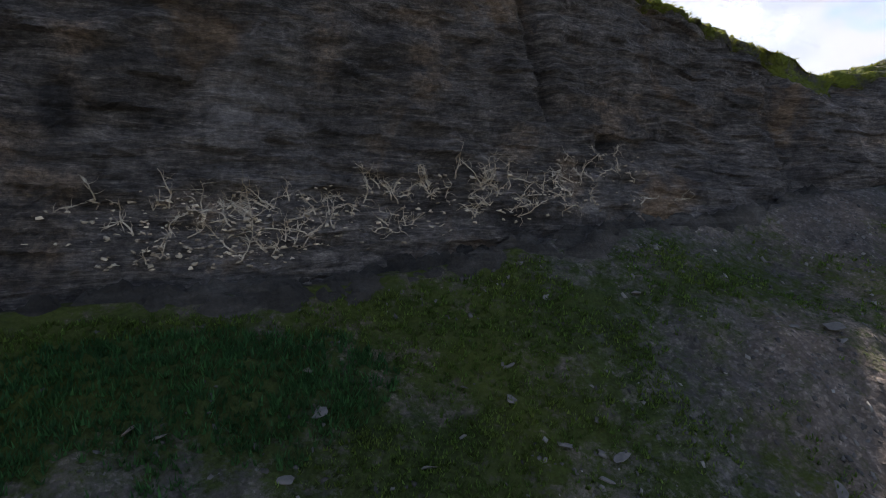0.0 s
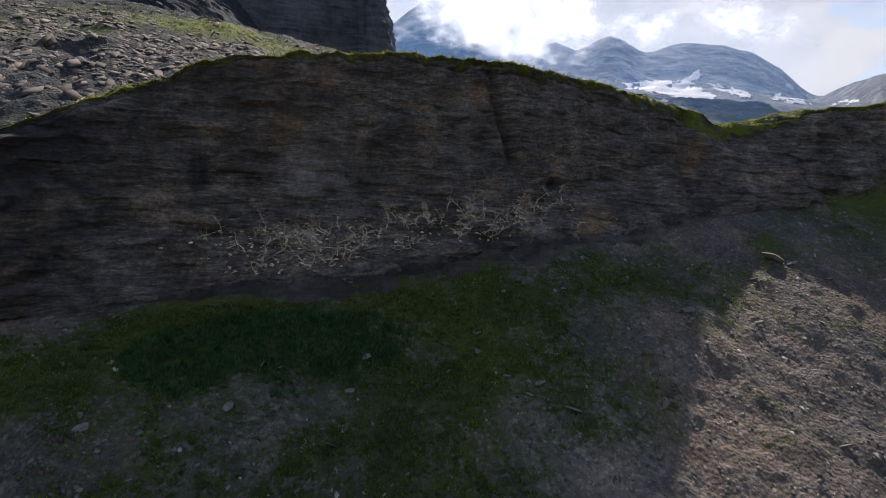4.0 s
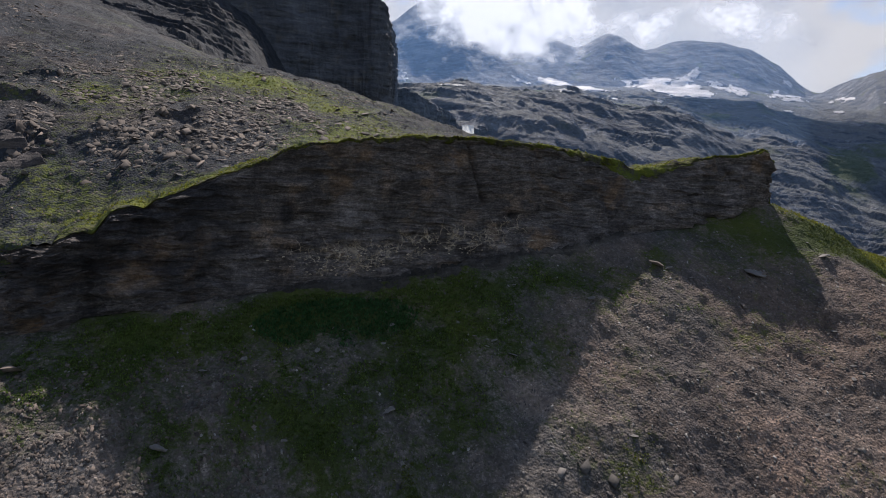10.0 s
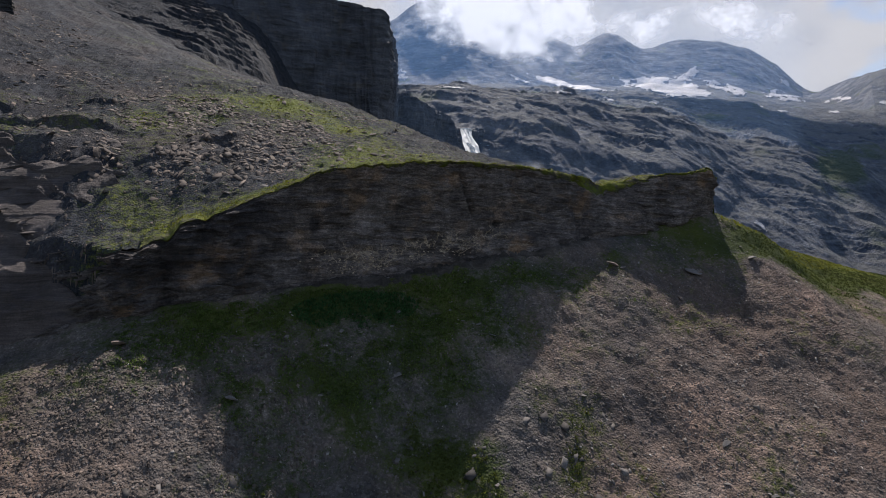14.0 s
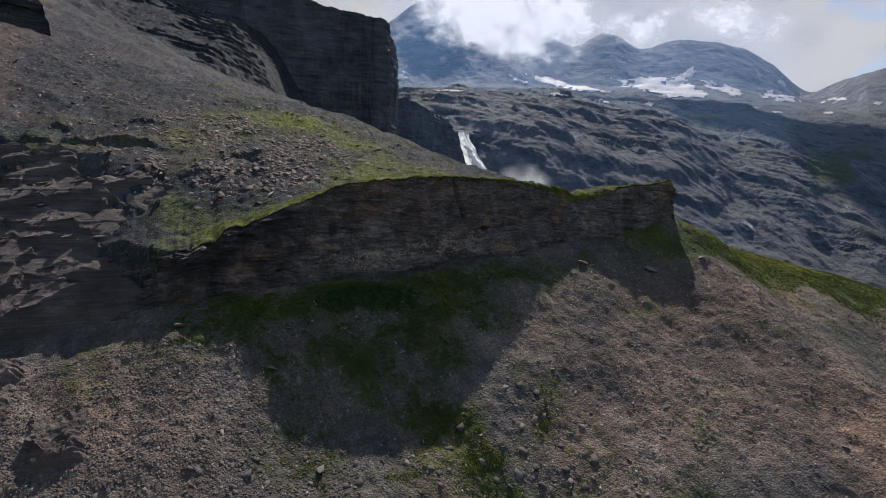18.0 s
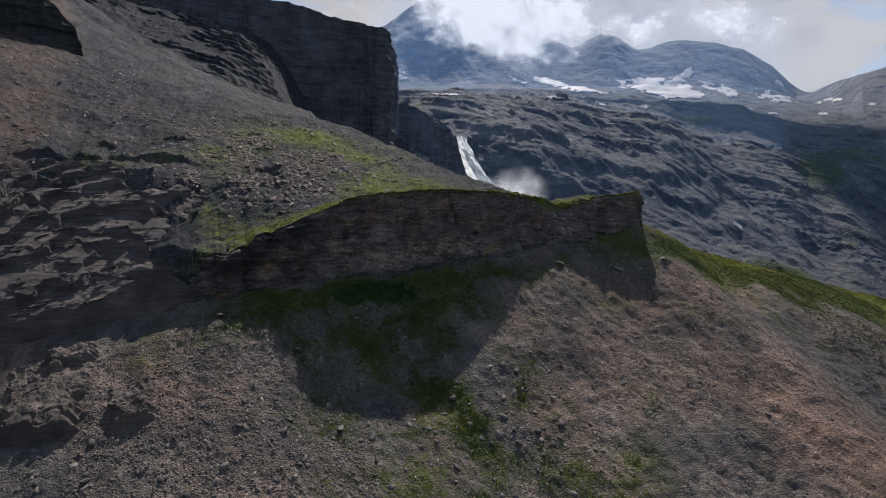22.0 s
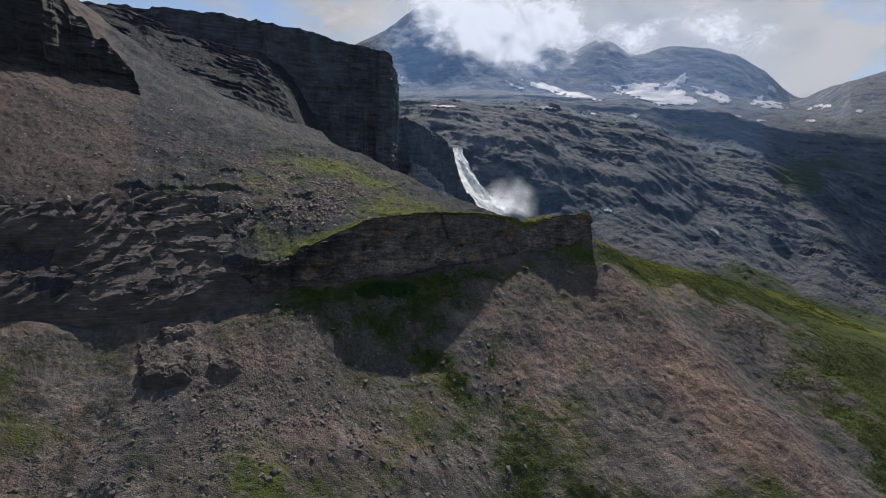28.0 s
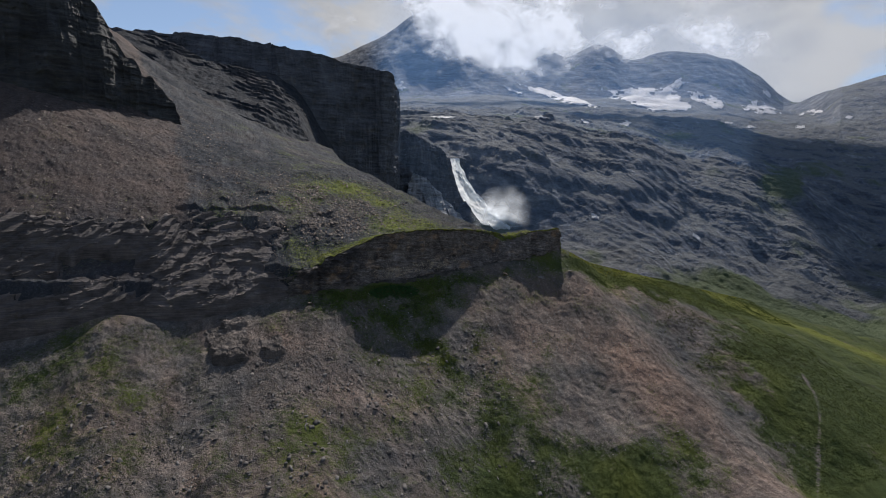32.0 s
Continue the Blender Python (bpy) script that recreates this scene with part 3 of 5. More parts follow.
def above_z(s, b):
    x, y = world_xy(s, -b)
    z = top_z(s, b)
    z = z - 4.0 * smooth(-56, -64, s) * smooth(27, 23, b) * smooth(-150, -142, s)
    z = z + smooth(0, 6, b) * (0.6 * fbm(x / 9, y / 9, 0, 4, 0.55, 13) + 0.20 * fbm(x / 1.4, y / 1.4, 0, 3, 0.6, 19))
    # low risers of bedrock that step out of the scree: (line, from, to, height)
    wob = 1.3 * fbm(s / 10, 0.5, 0, 4, 0.55, 71)
    for line, s0, s1, tall in ((35.0, -82, -44, 1.5), (np.interp(s, [-90, -76, -51], [27.5, 28, 23]), -88, -44, 1.7), (50.0, -55, -44, 0.9), (31.0, -35, -25, 1.3), (44.0, -70, -60, 1.1), (57.0, -36, -26, 1.0)):
        u = b - line - wob
        z = z + tall * smooth(s0 - 2, s0 + 4, s) * smooth(s1 + 2, s1 - 4, s) * np.clip(0.7 + 0.8 * fbm(s / 5, line / 9, 0, 3, 0.6, 73), 0.05, 1.2) * smooth(-0.45, 0.45, u) * np.exp(-np.maximum(u, 0) / 7)
    return z + 3.0 * smooth(120, 220, b) * fbm(x / 40, y / 40, 0, 4, 0.5, 15)


B2 = axis((0, 40, 0.45), (40, 120, 0.9), (120, 460, 4.0))
S2 = axis((-330, -140, 4.0), (-140, 62, 0.6), (62, 240, 3.0))
SS, BB = np.meshgrid(S2, B2)
BB = BB + lip_b(SS)
LX, LY = world_xy(SS, -BB)
tagged(mesh_grid("hillside", LX, LY, above_z(SS, BB), HILL, False, {"grass": grass_top(SS, BB), "warm": warm_top(SS, BB)}), "hillside of grey scree and yellow-green turf", "hillside", kind="structure")


# the wall of layered rock
def wall_point(s, v):
    """Place on the wall: s along it (past the end it turns back round the prow), v from foot to edge."""
    turn = np.maximum(s - 55.5, 0)
    along = np.minimum(s, 55.5) + 1.6 * (1 - np.exp(-turn / 1.6))
    back = np.maximum(turn - 0.8, 0)
    z0 = foot_z(along) - 1.5 - 0.5 * back
    z1 = np.where(turn > 0, top_z(np.minimum(along, 55.9), np.minimum(back, 11) + lip_b(55.9)), lip_z(along))
    # past the low end the ledges take over from the wall
    z1 = z1 + (z0 + 0.4 - z1) * smooth(-57, -66, s)
    z = z0 + (z1 - z0) * v
    left = smooth(-40, -60, s)
    lean = lean_of(s) * v ** 1.15
    d = -back - 1.3 * smooth(-26, -17, s) * smooth(33, 26, s) - 3.5 * smooth(-48, -58, s)
    mid = smooth(-30, -15, s) * smooth(34, 22, s)
    d = d - mid * 1.3 * np.sin(np.pi * np.clip(v * 1.15, 0, 1)) ** 2 + 0.5 * mid * smooth(0.75, 1.0, v)
    tilt = z + 0.05 * s * (1 - left) - 0.26 * (s + 45) * left
    q = (tilt + 0.5 * fbm(s / 9, z / 9, 0, 2, 0.5, 77)) / 0.75
    fold = tilt + 0.55 * fbm(s / 4.5 + z / 6, z / 5, 0, 4, 0.6, 29)
    beds = 0.6 * fbm(s / 5, fold / 0.8, 0, 4, 0.65, 21) + 0.7 * fbm(s / 2.6, np.floor(q) * 3.7, 0, 2, 0.5, 23)
    blocks = fbm(s / 8, z / 7, 0, 4, 0.5, 25) + 0.35 * ridged(s / 3.2, z / 6, 0, 3, 0.5, 27)
    rough = 0.40 + 0.05 * smooth(24, 34, s) + 0.35 * smooth(-20, -34, s) + 0.5 * left
    d = d + rough * beds + (0.6 + 1.5 * left + 0.5 * smooth(-20, -34, s) + 0.5 * smooth(24, 36, s)) * blocks * smooth(0, 0.12, v)
    # at the low end a buttress stands beside a deep alcove
    d = d + 3.2 * np.exp(-((s + 66) / 8) ** 2) * smooth(0.0, 0.25, v)
    # open joints, a hollow, and the buttress beside the dark recess
    d = d - 1.0 * np.exp(-((s - 8 + 0.35 * (z - 44)) / 0.4) ** 2) * smooth(41, 44, z)
    d = d - 0.9 * np.exp(-((s - 12.5) / 0.6) ** 2 - ((z - 41.6) / 0.45) ** 2) - 1.4 * np.exp(-((s - 29.5 - 0.12 * (z - 42)) / 1.1) ** 2)
    d = d + 1.6 * np.exp(-((s + 42) / 3.0) ** 2) * smooth(0.1, 0.5, v) - 1.8 * np.exp(-((s + 37.2) / 1.1) ** 2)
    d = d + 1.0 * smooth(-17.0, -21.5, s + 0.35 * (z - 40)) * smooth(-48, -36, s)
    d = np.where(v > 0.97, d * 0.6 - 0.15, d) - lean
    x, y = world_xy(along, d)
    return x, y, z


S3 = axis((-320, -130, 3.0), (-130, -45, 0.4), (-45, 68, 0.2))
V3 = np.linspace(0, 1, 120)
SS, VV = np.meshgrid(S3, V3)
WX, WY, WZ = wall_point(SS, VV)
ZB = WZ
scar = spots(SS, ZB, ((-17.7, 38.3, 1.6, 0.8, 1.0), (-19.5, 39.8, 2.2, 1.6, 0.7), (-16.3, 44.6, 1.0, 2.2, 0.6), (-5.5, 45.8, 0.8, 2.6, 0.45), (0.2, 45.6, 0.9, 2.2, 0.8), (9.2, 39.2, 0.8, 1.7, 1.0),
                       (5.8, 41.4, 1.4, 1.0, 0.6), (12.0, 43.6, 3.0, 2.0, 0.4), (15.3, 43.2, 2.5, 1.8, 0.35), (-17.6, 35.6, 1.6, 1.0, 0.7), (-11.6, 37.6, 1.4, 0.9, 0.5), (36, 42.5, 3.0, 1.2, 0.45), (-42.5, 38, 1.5, 1.2, 0.5)))
scar = np.clip(scar * (1.0 + 1.1 * fbm(SS / 1.3, ZB / 0.9, 0, 4, 0.6, 111)), 0, 1)
# a wet streak, and the shade of recesses put in as darker spots
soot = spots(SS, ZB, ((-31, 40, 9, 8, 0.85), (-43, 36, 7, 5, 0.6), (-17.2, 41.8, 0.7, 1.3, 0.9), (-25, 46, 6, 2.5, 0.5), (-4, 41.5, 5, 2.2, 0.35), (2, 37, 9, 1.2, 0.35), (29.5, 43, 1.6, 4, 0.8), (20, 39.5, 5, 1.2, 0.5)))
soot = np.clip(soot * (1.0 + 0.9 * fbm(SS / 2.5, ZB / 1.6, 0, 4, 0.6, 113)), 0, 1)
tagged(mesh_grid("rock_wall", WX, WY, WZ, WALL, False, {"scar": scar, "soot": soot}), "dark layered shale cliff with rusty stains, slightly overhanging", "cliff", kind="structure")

# tilted ledges of bare shale at the wall's low end: treads and risers that dip along the beds
def ledge_z(s, b):
    s, b = np.broadcast_arrays(np.asarray(s, float), np.asarray(b, float))
    recess = 3.0 * np.exp(-((s + 93) / 8) ** 2) - 1.5 * np.exp(-((s + 67) / 8) ** 2) + 0.9 * fbm(s / 13, 0.5, 0, 3, 0.5, 91)
    bb = b - recess * smooth(26, 10, b)
    # a low step at the foot, an even slope of beds and a riser at their head, with a dark hollow below a low cliff at the far end
    up = np.interp(bb, [0, 1.3, 6, 20.5, 21.6, 28], [0.0, 0.13, 0.29, 0.745, 0.81, 1.0])
    z = np.where(bb < 28, foot_z(s) - 0.8 + (top_z(s, 28.0 + 0 * s) + 0.8 - foot_z(s)) * up, top_z(s, np.maximum(b, 0)))
    hollow = smooth(-116, -111, s) * smooth(-91, -96, s + 2 * fbm(b / 4, s / 6, 0, 2, 0.5, 88))
    brow = 18.2 + 1.6 * fbm(s / 7, 0.5, 0, 3, 0.6, 87)
    z = z - hollow * 0.68 * np.maximum(b - 8.5, 0) * smooth(brow + 0.5, brow - 0.3, b)
    warp = 0.55 * fbm(s / 22, b / 12, 0, 3, 0.5, 85) + 0.14 * fbm(s / 4, b / 2.5, 0, 3, 0.6, 86)
    for high, flat, wide, jog, seed in ((1.7, 0.80, 9.0, 0.40, 93), (0.45, 0.85, 3.6, 0.40, 95)):
        i = np.floor(s / wide + 0.10 * b).astype(np.int64)
        j = np.floor(b / (0.9 * wide) + 0.06 * s).astype(np.int64)
        q = (z - 0.20 * s - 0.56 * b + warp + jog * high * hash3(i, j, i * 0, seed)) / high
        f = q - np.floor(q)
        z = z + flat * high * (smooth(0.0, 0.10, f) - f)
    return z + 0.06 * fbm(s / 0.9, b / 0.9, 0, 3, 0.6, 89) - 4.0 * smooth(1.2, -1.6, bb)


SS, BB = np.meshgrid(axis((-152, -41, 0.3)), axis((-4, 34, 0.15)))
LX, LY = world_xy(SS, -BB)
edge = smooth(-43, -56, SS + 5 * fbm(BB / 5, SS / 9, 0, 3, 0.5, 81) - 0.25 * BB) * smooth(33, 26, BB + 5 * fbm(SS / 9, 0.5, 0, 3, 0.5, 83))
LZ = ledge_z(SS, BB) + 0.35 - 2.6 * (1 - edge)
tagged(mesh_grid("rock_ledges", LX, LY, LZ, LEDGE, False), "tilted ledges of broken reddish-grey shale", "rock ledges", kind="structure")

# low shelf of worn rock along the wall's foot
SS, DD = np.meshgrid(axis((-26, 30, 0.2)), axis((-2.8, 4.5, 0.2)))
LX, LY = world_xy(SS, DD)
reach = 0.9 + 0.7 * fbm(SS / 4, 0.5, 0, 4, 0.6, 99) + 1.3 * np.exp(-((SS - 8.0) / 3.5) ** 2) + 1.4 * np.exp(-((SS + 10.5) / 1.4) ** 2)
shelf = np.clip((reach - DD) / 0.8, 0, 1)
LZ = ground_z(SS, np.maximum(DD, 0)) - 0.4 + shelf * (0.62 + 0.16 * np.maximum(DD, 0) + 0.42 * fbm(SS / 1.3, DD / 0.9, 0, 5, 0.65, 101))
SHELF = rock_material("worn_shelf", (0.030, 0.027, 0.025), (0.068, 0.060, 0.054), (0.16, 0.14, 0.125), (0.12, 0.10, 0.085), 4, 0.5)
tagged(mesh_grid("rock_shelf", LX, LY, LZ, SHELF, False), "worn grey rock shelf along the foot of the cliff", "rock shelf", kind="structure")


def crag(name, path, label, material_, steps=220, rows=60, rough=3.0, seed=50, bed=6.0, drop=2.0, fine=1.0, notch=1.5):
    """A cliff along a plan path of (x, y, foot, top, lean, depth of a bench half way up) with a flat back."""
    P = np.array(path, float)
    t = np.linspace(0, len(P) - 1, steps)
    k = np.arange(len(P))
    X0, Y0, F, T, L, W = (eased(0.12, t, k, P[:, i]) for i in range(6))
    tx, ty = np.gradient(X0), np.gradient(Y0)
    ln = np.hypot(tx, ty)
    nx, ny = ty / ln, -tx / ln
    v = np.concatenate([np.linspace(0, 1, rows), 1 + np.linspace(0.05, 1, 12)])[:, None]
    up, over = np.minimum(v, 1), np.maximum(v - 1, 0)
    run = np.cumsum(ln)
    Z = F + (T + notch * fbm(run / 14, 0.5, 0, 3, 0.6, seed + 9) - F) * up
    q = (Z + 0.06 * run + 2.0 * fbm(run / 40, Z / 30, 0, 2, 0.5, seed + 4)) / bed
    off = -L * up + rough * (0.30 * fine * fbm(run / (bed * 4), Z / bed, 0, 4, 0.6, seed) + 0.20 * fine * fbm(run / 9, np.floor(q) * 2.3, 0, 3, 0.6, seed + 5)
                             + 0.9 * fbm(run / 26, Z / 60, 0, 4, 0.5, seed + 7) + 0.3 * ridged(run / 9, Z / 50, 0, 3, 0.5, seed + 8)) * np.minimum(1, 6 * up + 0.3)
    off = off - W * smooth(0.30, 0.62, up + 0.08 * fbm(run / 25, 0.5, 0, 3, 0.5, seed + 6))
    off = off - 70 * over + 5 * over * fbm(run / 10, over * 6, 0, 3, 0.6, seed + 2)
    Z = Z + over * 9 * fbm(run / 18, over * 5, 0, 4, 0.6, seed + 3) - over * drop
    return tagged(mesh_grid(name, X0 + nx * off, Y0 + ny * off, Z, material_, False), label, "cliff", kind="structure")


crag("crag_cliff", [(-330, 300, 205, 215, 4, 6), (-250, 303, 175, 202, 16, 0), (-180, 296, 140, 201, 40, 0), (-125, 315, 115, 197, 32, 0), (-92, 345, 90, 189, 10, 0), (-66, 358, 80, 183, 3, 0), (-48, 361, 78, 178, 1, 0),
                    (-43, 370, 70, 177, -2, 0), (-39, 420, 70, 172, 0, 0), (-39, 500, 90, 165, 6, 0)],
     "dark vertical crag of layered shale with wet streaks", CRAG, 460, 120, 3.6, 50, 4.0, 2.0, 0.6)

# the talus and stepped ledges below the crag
T, W = np.meshgrid(axis((-300, -215, 1.5), (-215, -52, 0.55)), axis((-14, 80, 0.45), (80, 150, 2.0)))
face_y = eased(6, T, [-330, -250, -180, -125, -92, -66, -48], [300, 303, 296, 315, 345, 358, 361])
head = eased(5, T, [-300, -240, -215, -180, -134, -112, -98, -84, -64, -52], [194, 190, 178, 165, 159, 144, 120, 94, 82, 74])
LX, LY = T + 0.25 * W, face_y - W
LZ = head + 3 + 1.6 * fbm(T / 30, W / 24, 0, 4, 0.6, 151) - 0.52 * W + 0.8 * fbm(LX / 22, LY / 22, 0, 4, 0.55, 141)
q = (LZ + 0.27 * LX + 2.4 * fbm(LX / 26, LY / 26, 0, 4, 0.55, 143)) / 3.4
stepped = (smooth(0.0, 0.2, q - np.floor(q)) - (q - np.floor(q))) * 3.4
rocky = smooth(0.25, 0.85, 0.15 + 1.1 * fbm(LX / 44, LY / 16, 0, 4, 0.55, 145) + 0.55 * np.exp(-((T + 120) / 45) ** 2))
LZ = LZ + rocky * 0.70 * stepped + 0.25 * fbm(LX / 2.2, LY / 2.2, 0, 3, 0.6, 147)
tagged(mesh_grid("crag_ledges", LX, LY, LZ, HILL, False, {"grass": -0.3 + 0 * LX, "warm": 0.0 * LX}), "stepped shale ledges and talus below the crag", "rock ledges", kind="structure")
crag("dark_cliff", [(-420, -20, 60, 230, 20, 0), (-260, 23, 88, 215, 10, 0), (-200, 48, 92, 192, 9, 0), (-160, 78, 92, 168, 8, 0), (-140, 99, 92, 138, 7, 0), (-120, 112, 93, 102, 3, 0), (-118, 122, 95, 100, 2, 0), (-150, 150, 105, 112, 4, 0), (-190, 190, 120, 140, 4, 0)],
     "shaded cliff above the scree, its shade deepened in the rock colour", DARK, 640, 110, 7.0, 70, 3.2, 42.0, 0.35, 6.0)
crag("gorge_cliff", [(-60, 420, 20, 136, 6, 0), (-26, 436, 20, 133, 6, 0), (2, 458, 20, 122, 5, 0), (12, 466, 20, 112, 4, 0), (22, 476, 20, 107, 4, 0), (30, 490, 20, 112, 8, 0), (60, 530, 30, 116, 20, 0)],
     "dark gorge cliff beside the waterfall", CRAG, 220, 90, 5.0, 80, 5.0)

GORGE = rock_material("gorge_rock", (0.11, 0.11, 0.118), (0.25, 0.242, 0.242), (0.42, 0.405, 0.395), (0.22, 0.20, 0.175), 20, 0.4, 2.0)
crag("gorge_rock", [(-30, 385, 30, 94, 66, 0), (-6, 385, 30, 86, 62, 0), (8, 388, 28, 80, 60, 0), (22, 392, 26, 70, 54, 0), (36, 398, 24, 57, 46, 0), (48, 406, 22, 45, 36, 0), (58, 420, 20, 32, 18, 0)],
     "pale broken rock beside the foot of the waterfall", GORGE, 160, 60, 6.0, 120, 5.0, 20.0)

# ---- far land: a fan of valley and mountains that reaches the horizon ----
EYE_X, EYE_Y, EYE_Z = 5.8, -178.3, 61.4


def skyline(px):
    """Height of the far ridge per metre of distance, by bearing."""
    y = eased(9, px, [-2600, 300, 600, 680, 740, 790, 900, 1000, 1030, 1055, 1080, 1108, 1140, 1180, 1235, 1290, 1340, 1372, 1395, 1440, 1500, 1568, 1800, 3000],
              [158, 138, 116, 82, 38, 28, 68, 116, 100, 87, 98, 118, 112, 101, 106, 116, 142, 172, 190, 178, 161, 136, 90, 120])
    return (357 - y) / 1040.0


def far_z(px, r):
    """Height along directions (px: bearing from the last eye) and distance r."""
    cols = [-2600, -600, 500, 760, 920, 1080, 1240, 1400, 1560, 1900, 3000]
    dist = [200, 330, 480, 635, 700, 850, 1050, 1400, 2000, 2600]
    rows = ((-60, -70, -60, -50, -45, -20, 20, 100, 250, 400),
            (-60, -70, -60, -50, -45, -20, 20, 100, 250, 400),
            (-60, -60, -40, 0, 60, 160, 215, 275, 388, 520),
            (-60, -50, -20, 15, 100, 172, 212, 273, 386, 515),
            (-60, -45, -15, 22, 98, 174, 212, 273, 386, 512),
            (-60, -45, -12, 35, 75, 145, 190, 265, 380, 512),
            (-60, -50, -30, 5, 25, 95, 150, 239, 363, 503),
            (-60, -55, -45, -18, 0, 60, 115, 205, 330, 460),
            (-60, -55, -50, -44, -38, 5, 80, 180, 318, 445),
            (-60, -60, -52, -48, -44, 0, 70, 180, 330, 480),
            (-60, -62, -55, -42, -30, 40, 140, 280, 450, 600))
    byd = np.stack([eased(26, r, dist, t) for t in rows], 0)
    k = np.clip(np.interp(px, cols, np.arange(len(cols))), 0, len(cols) - 1.001)
    i = np.floor(k).astype(int)
    f = k - i
    f = f * f * (3 - 2 * f)
    low = np.take_along_axis(byd, i[None], 0)[0] * (1 - f) + np.take_along_axis(byd, i[None] + 1, 0)[0] * f
    top_r = np.interp(px, [500, 1380, 1480, 1900], [3600, 3600, 2700, 2500])
    high = EYE_Z + skyline(px) * top_r
    up = smooth(top_r - 1000, top_r - 25, r) ** 1.3
    z = low * (1 - up) + high * up
    return z - 0.5 * np.maximum(r - top_r - 10, 0)


def far_xy(px, r):
    return EYE_X + r * (px - 784) / 1040.0, EYE_Y + r


def terraced(z, h, sharp, tilt):
    """How far z moves when its slope is broken into ledges of height h."""
    q = (z + tilt) / h
    f = q - np.floor(q)
    return (smooth(0.0, sharp, f) - f) * h


def far_full(px, r):
    x, y = far_xy(px, r)
    z = far_z(px, r)
    rug = smooth(380, 560, r) * smooth(3800, 3300, r)
    big = fbm(x / 210, y / 210, 0, 6, 0.55, 31)
    mid = fbm(x / 60, y / 60, 0, 5, 0.6, 35)
    strike = 0.78 * x - 0.63 * y + 18 * big
    across = 0.63 * x + 0.78 * y
    long = fbm(strike / 150, across / 34, 0, 4, 0.55, 32)
    slab = ridged(strike / 240, across / 58, 0, 5, 0.5, 37)
    z = z + rug * (10 * big * smooth(350, 800, r) + 2.0 * slab * smooth(3000, 1300, r) + 4.2 * mid * smooth(2400, 1300, r) + 1.3 * long * smooth(2600, 1500, r))
    # cliff bands that slant down the valley side, large ones and thin ones
    near = rug * smooth(2300, 1500, r)
    z = z + near * smooth(520, 760, r) * smooth(1350, 950, r) * 0.26 * smooth(-0.3, 0.4, long + 0.4 * big) * terraced(z, 26.0, 0.34, 0.14 * strike + 9 * long + 4 * mid)
    z = z + near * (0.05 + 0.20 * smooth(540, 720, r)) * smooth(-0.2, 0.5, fbm(x / 80, y / 80, 0, 3, 0.5, 36)) * terraced(z, 6.0, 0.35, 0.12 * strike + 3.5 * long)
    z = z + near * 0.8 * fbm(strike / 16, across / 7, 0, 3, 0.55, 39) * smooth(1500, 900, r)
    # buttresses and gullies on the high face
    face = smooth(2600, 2850, r) * smooth(3600, 3450, r)
    return z + face * (5 * ridged(x / 160 + z / 260, z / 260, 0, 4, 0.5, 33) + 1.6 * fbm(x / 50, z / 60, 0, 4, 0.6, 34))


RR = axis((200, 400, 8), (400, 1000, 2.2), (1000, 1700, 5), (1700, 3680, 10), (3680, 4900, 120))
PX = axis((-2600, 560, 60), (560, 1640, 2.2), (1640, 3000, 60))
PP, RG = np.meshgrid(PX, RR)
FX, FY = far_xy(PP, RG)
FZ = far_full(PP, RG)
height = 357 - 1040 * (FZ - EYE_Z) / RG
gf = 0.10 + 0.75 * np.exp(-((PP - 1385) / 34) ** 2 - ((height - 322) / 18) ** 2) + 0.4 * np.exp(-((PP - 1195) / 30) ** 2 - ((height - 240) / 9) ** 2) + 0.22 * fbm(FX / 90, FY / 90, 0, 4, 0.6, 45) + 0.70 * smooth(660, 480, RG) * smooth(1180, 1400, PP) + 0.35 * np.exp(-((PP - 1385) / 40) ** 2 - ((RG - 870) / 60) ** 2) + 0.3 * np.exp(-((PP - 1200) / 60) ** 2 - ((RG - 1050) / 40) ** 2)
steep = np.hypot(np.gradient(FZ, axis=0) / np.gradient(RG, axis=0), np.gradient(FZ, axis=1) / np.maximum(np.abs(np.gradient(FX, axis=1)), 0.1))
tagged(mesh_grid("mountain_valley", FX, FY, FZ, FAR, False, {"grass": gf, "level": smooth(0.80, 0.22, steep) * smooth(2900, 2300, RG)}), "distant rocky valley and mountains of slate, tinted blue to stand for haze", "mountains", kind="structure")

# snow that lies in hollows of the mountain: each field is a sheet of its own
def far_at(px, y):
    """Distance at which the land shows at that bearing and height over the last eye's level line."""
    r = np.arange(420.0, 3600.0, 5.0)
    k = EYE_Z + (357 - y) / 1040.0 * r
    z = far_full(np.full_like(r, px), r)
    i = np.argmax(z > k)
    return r[i] if z[i] > k[i] else 2600.0


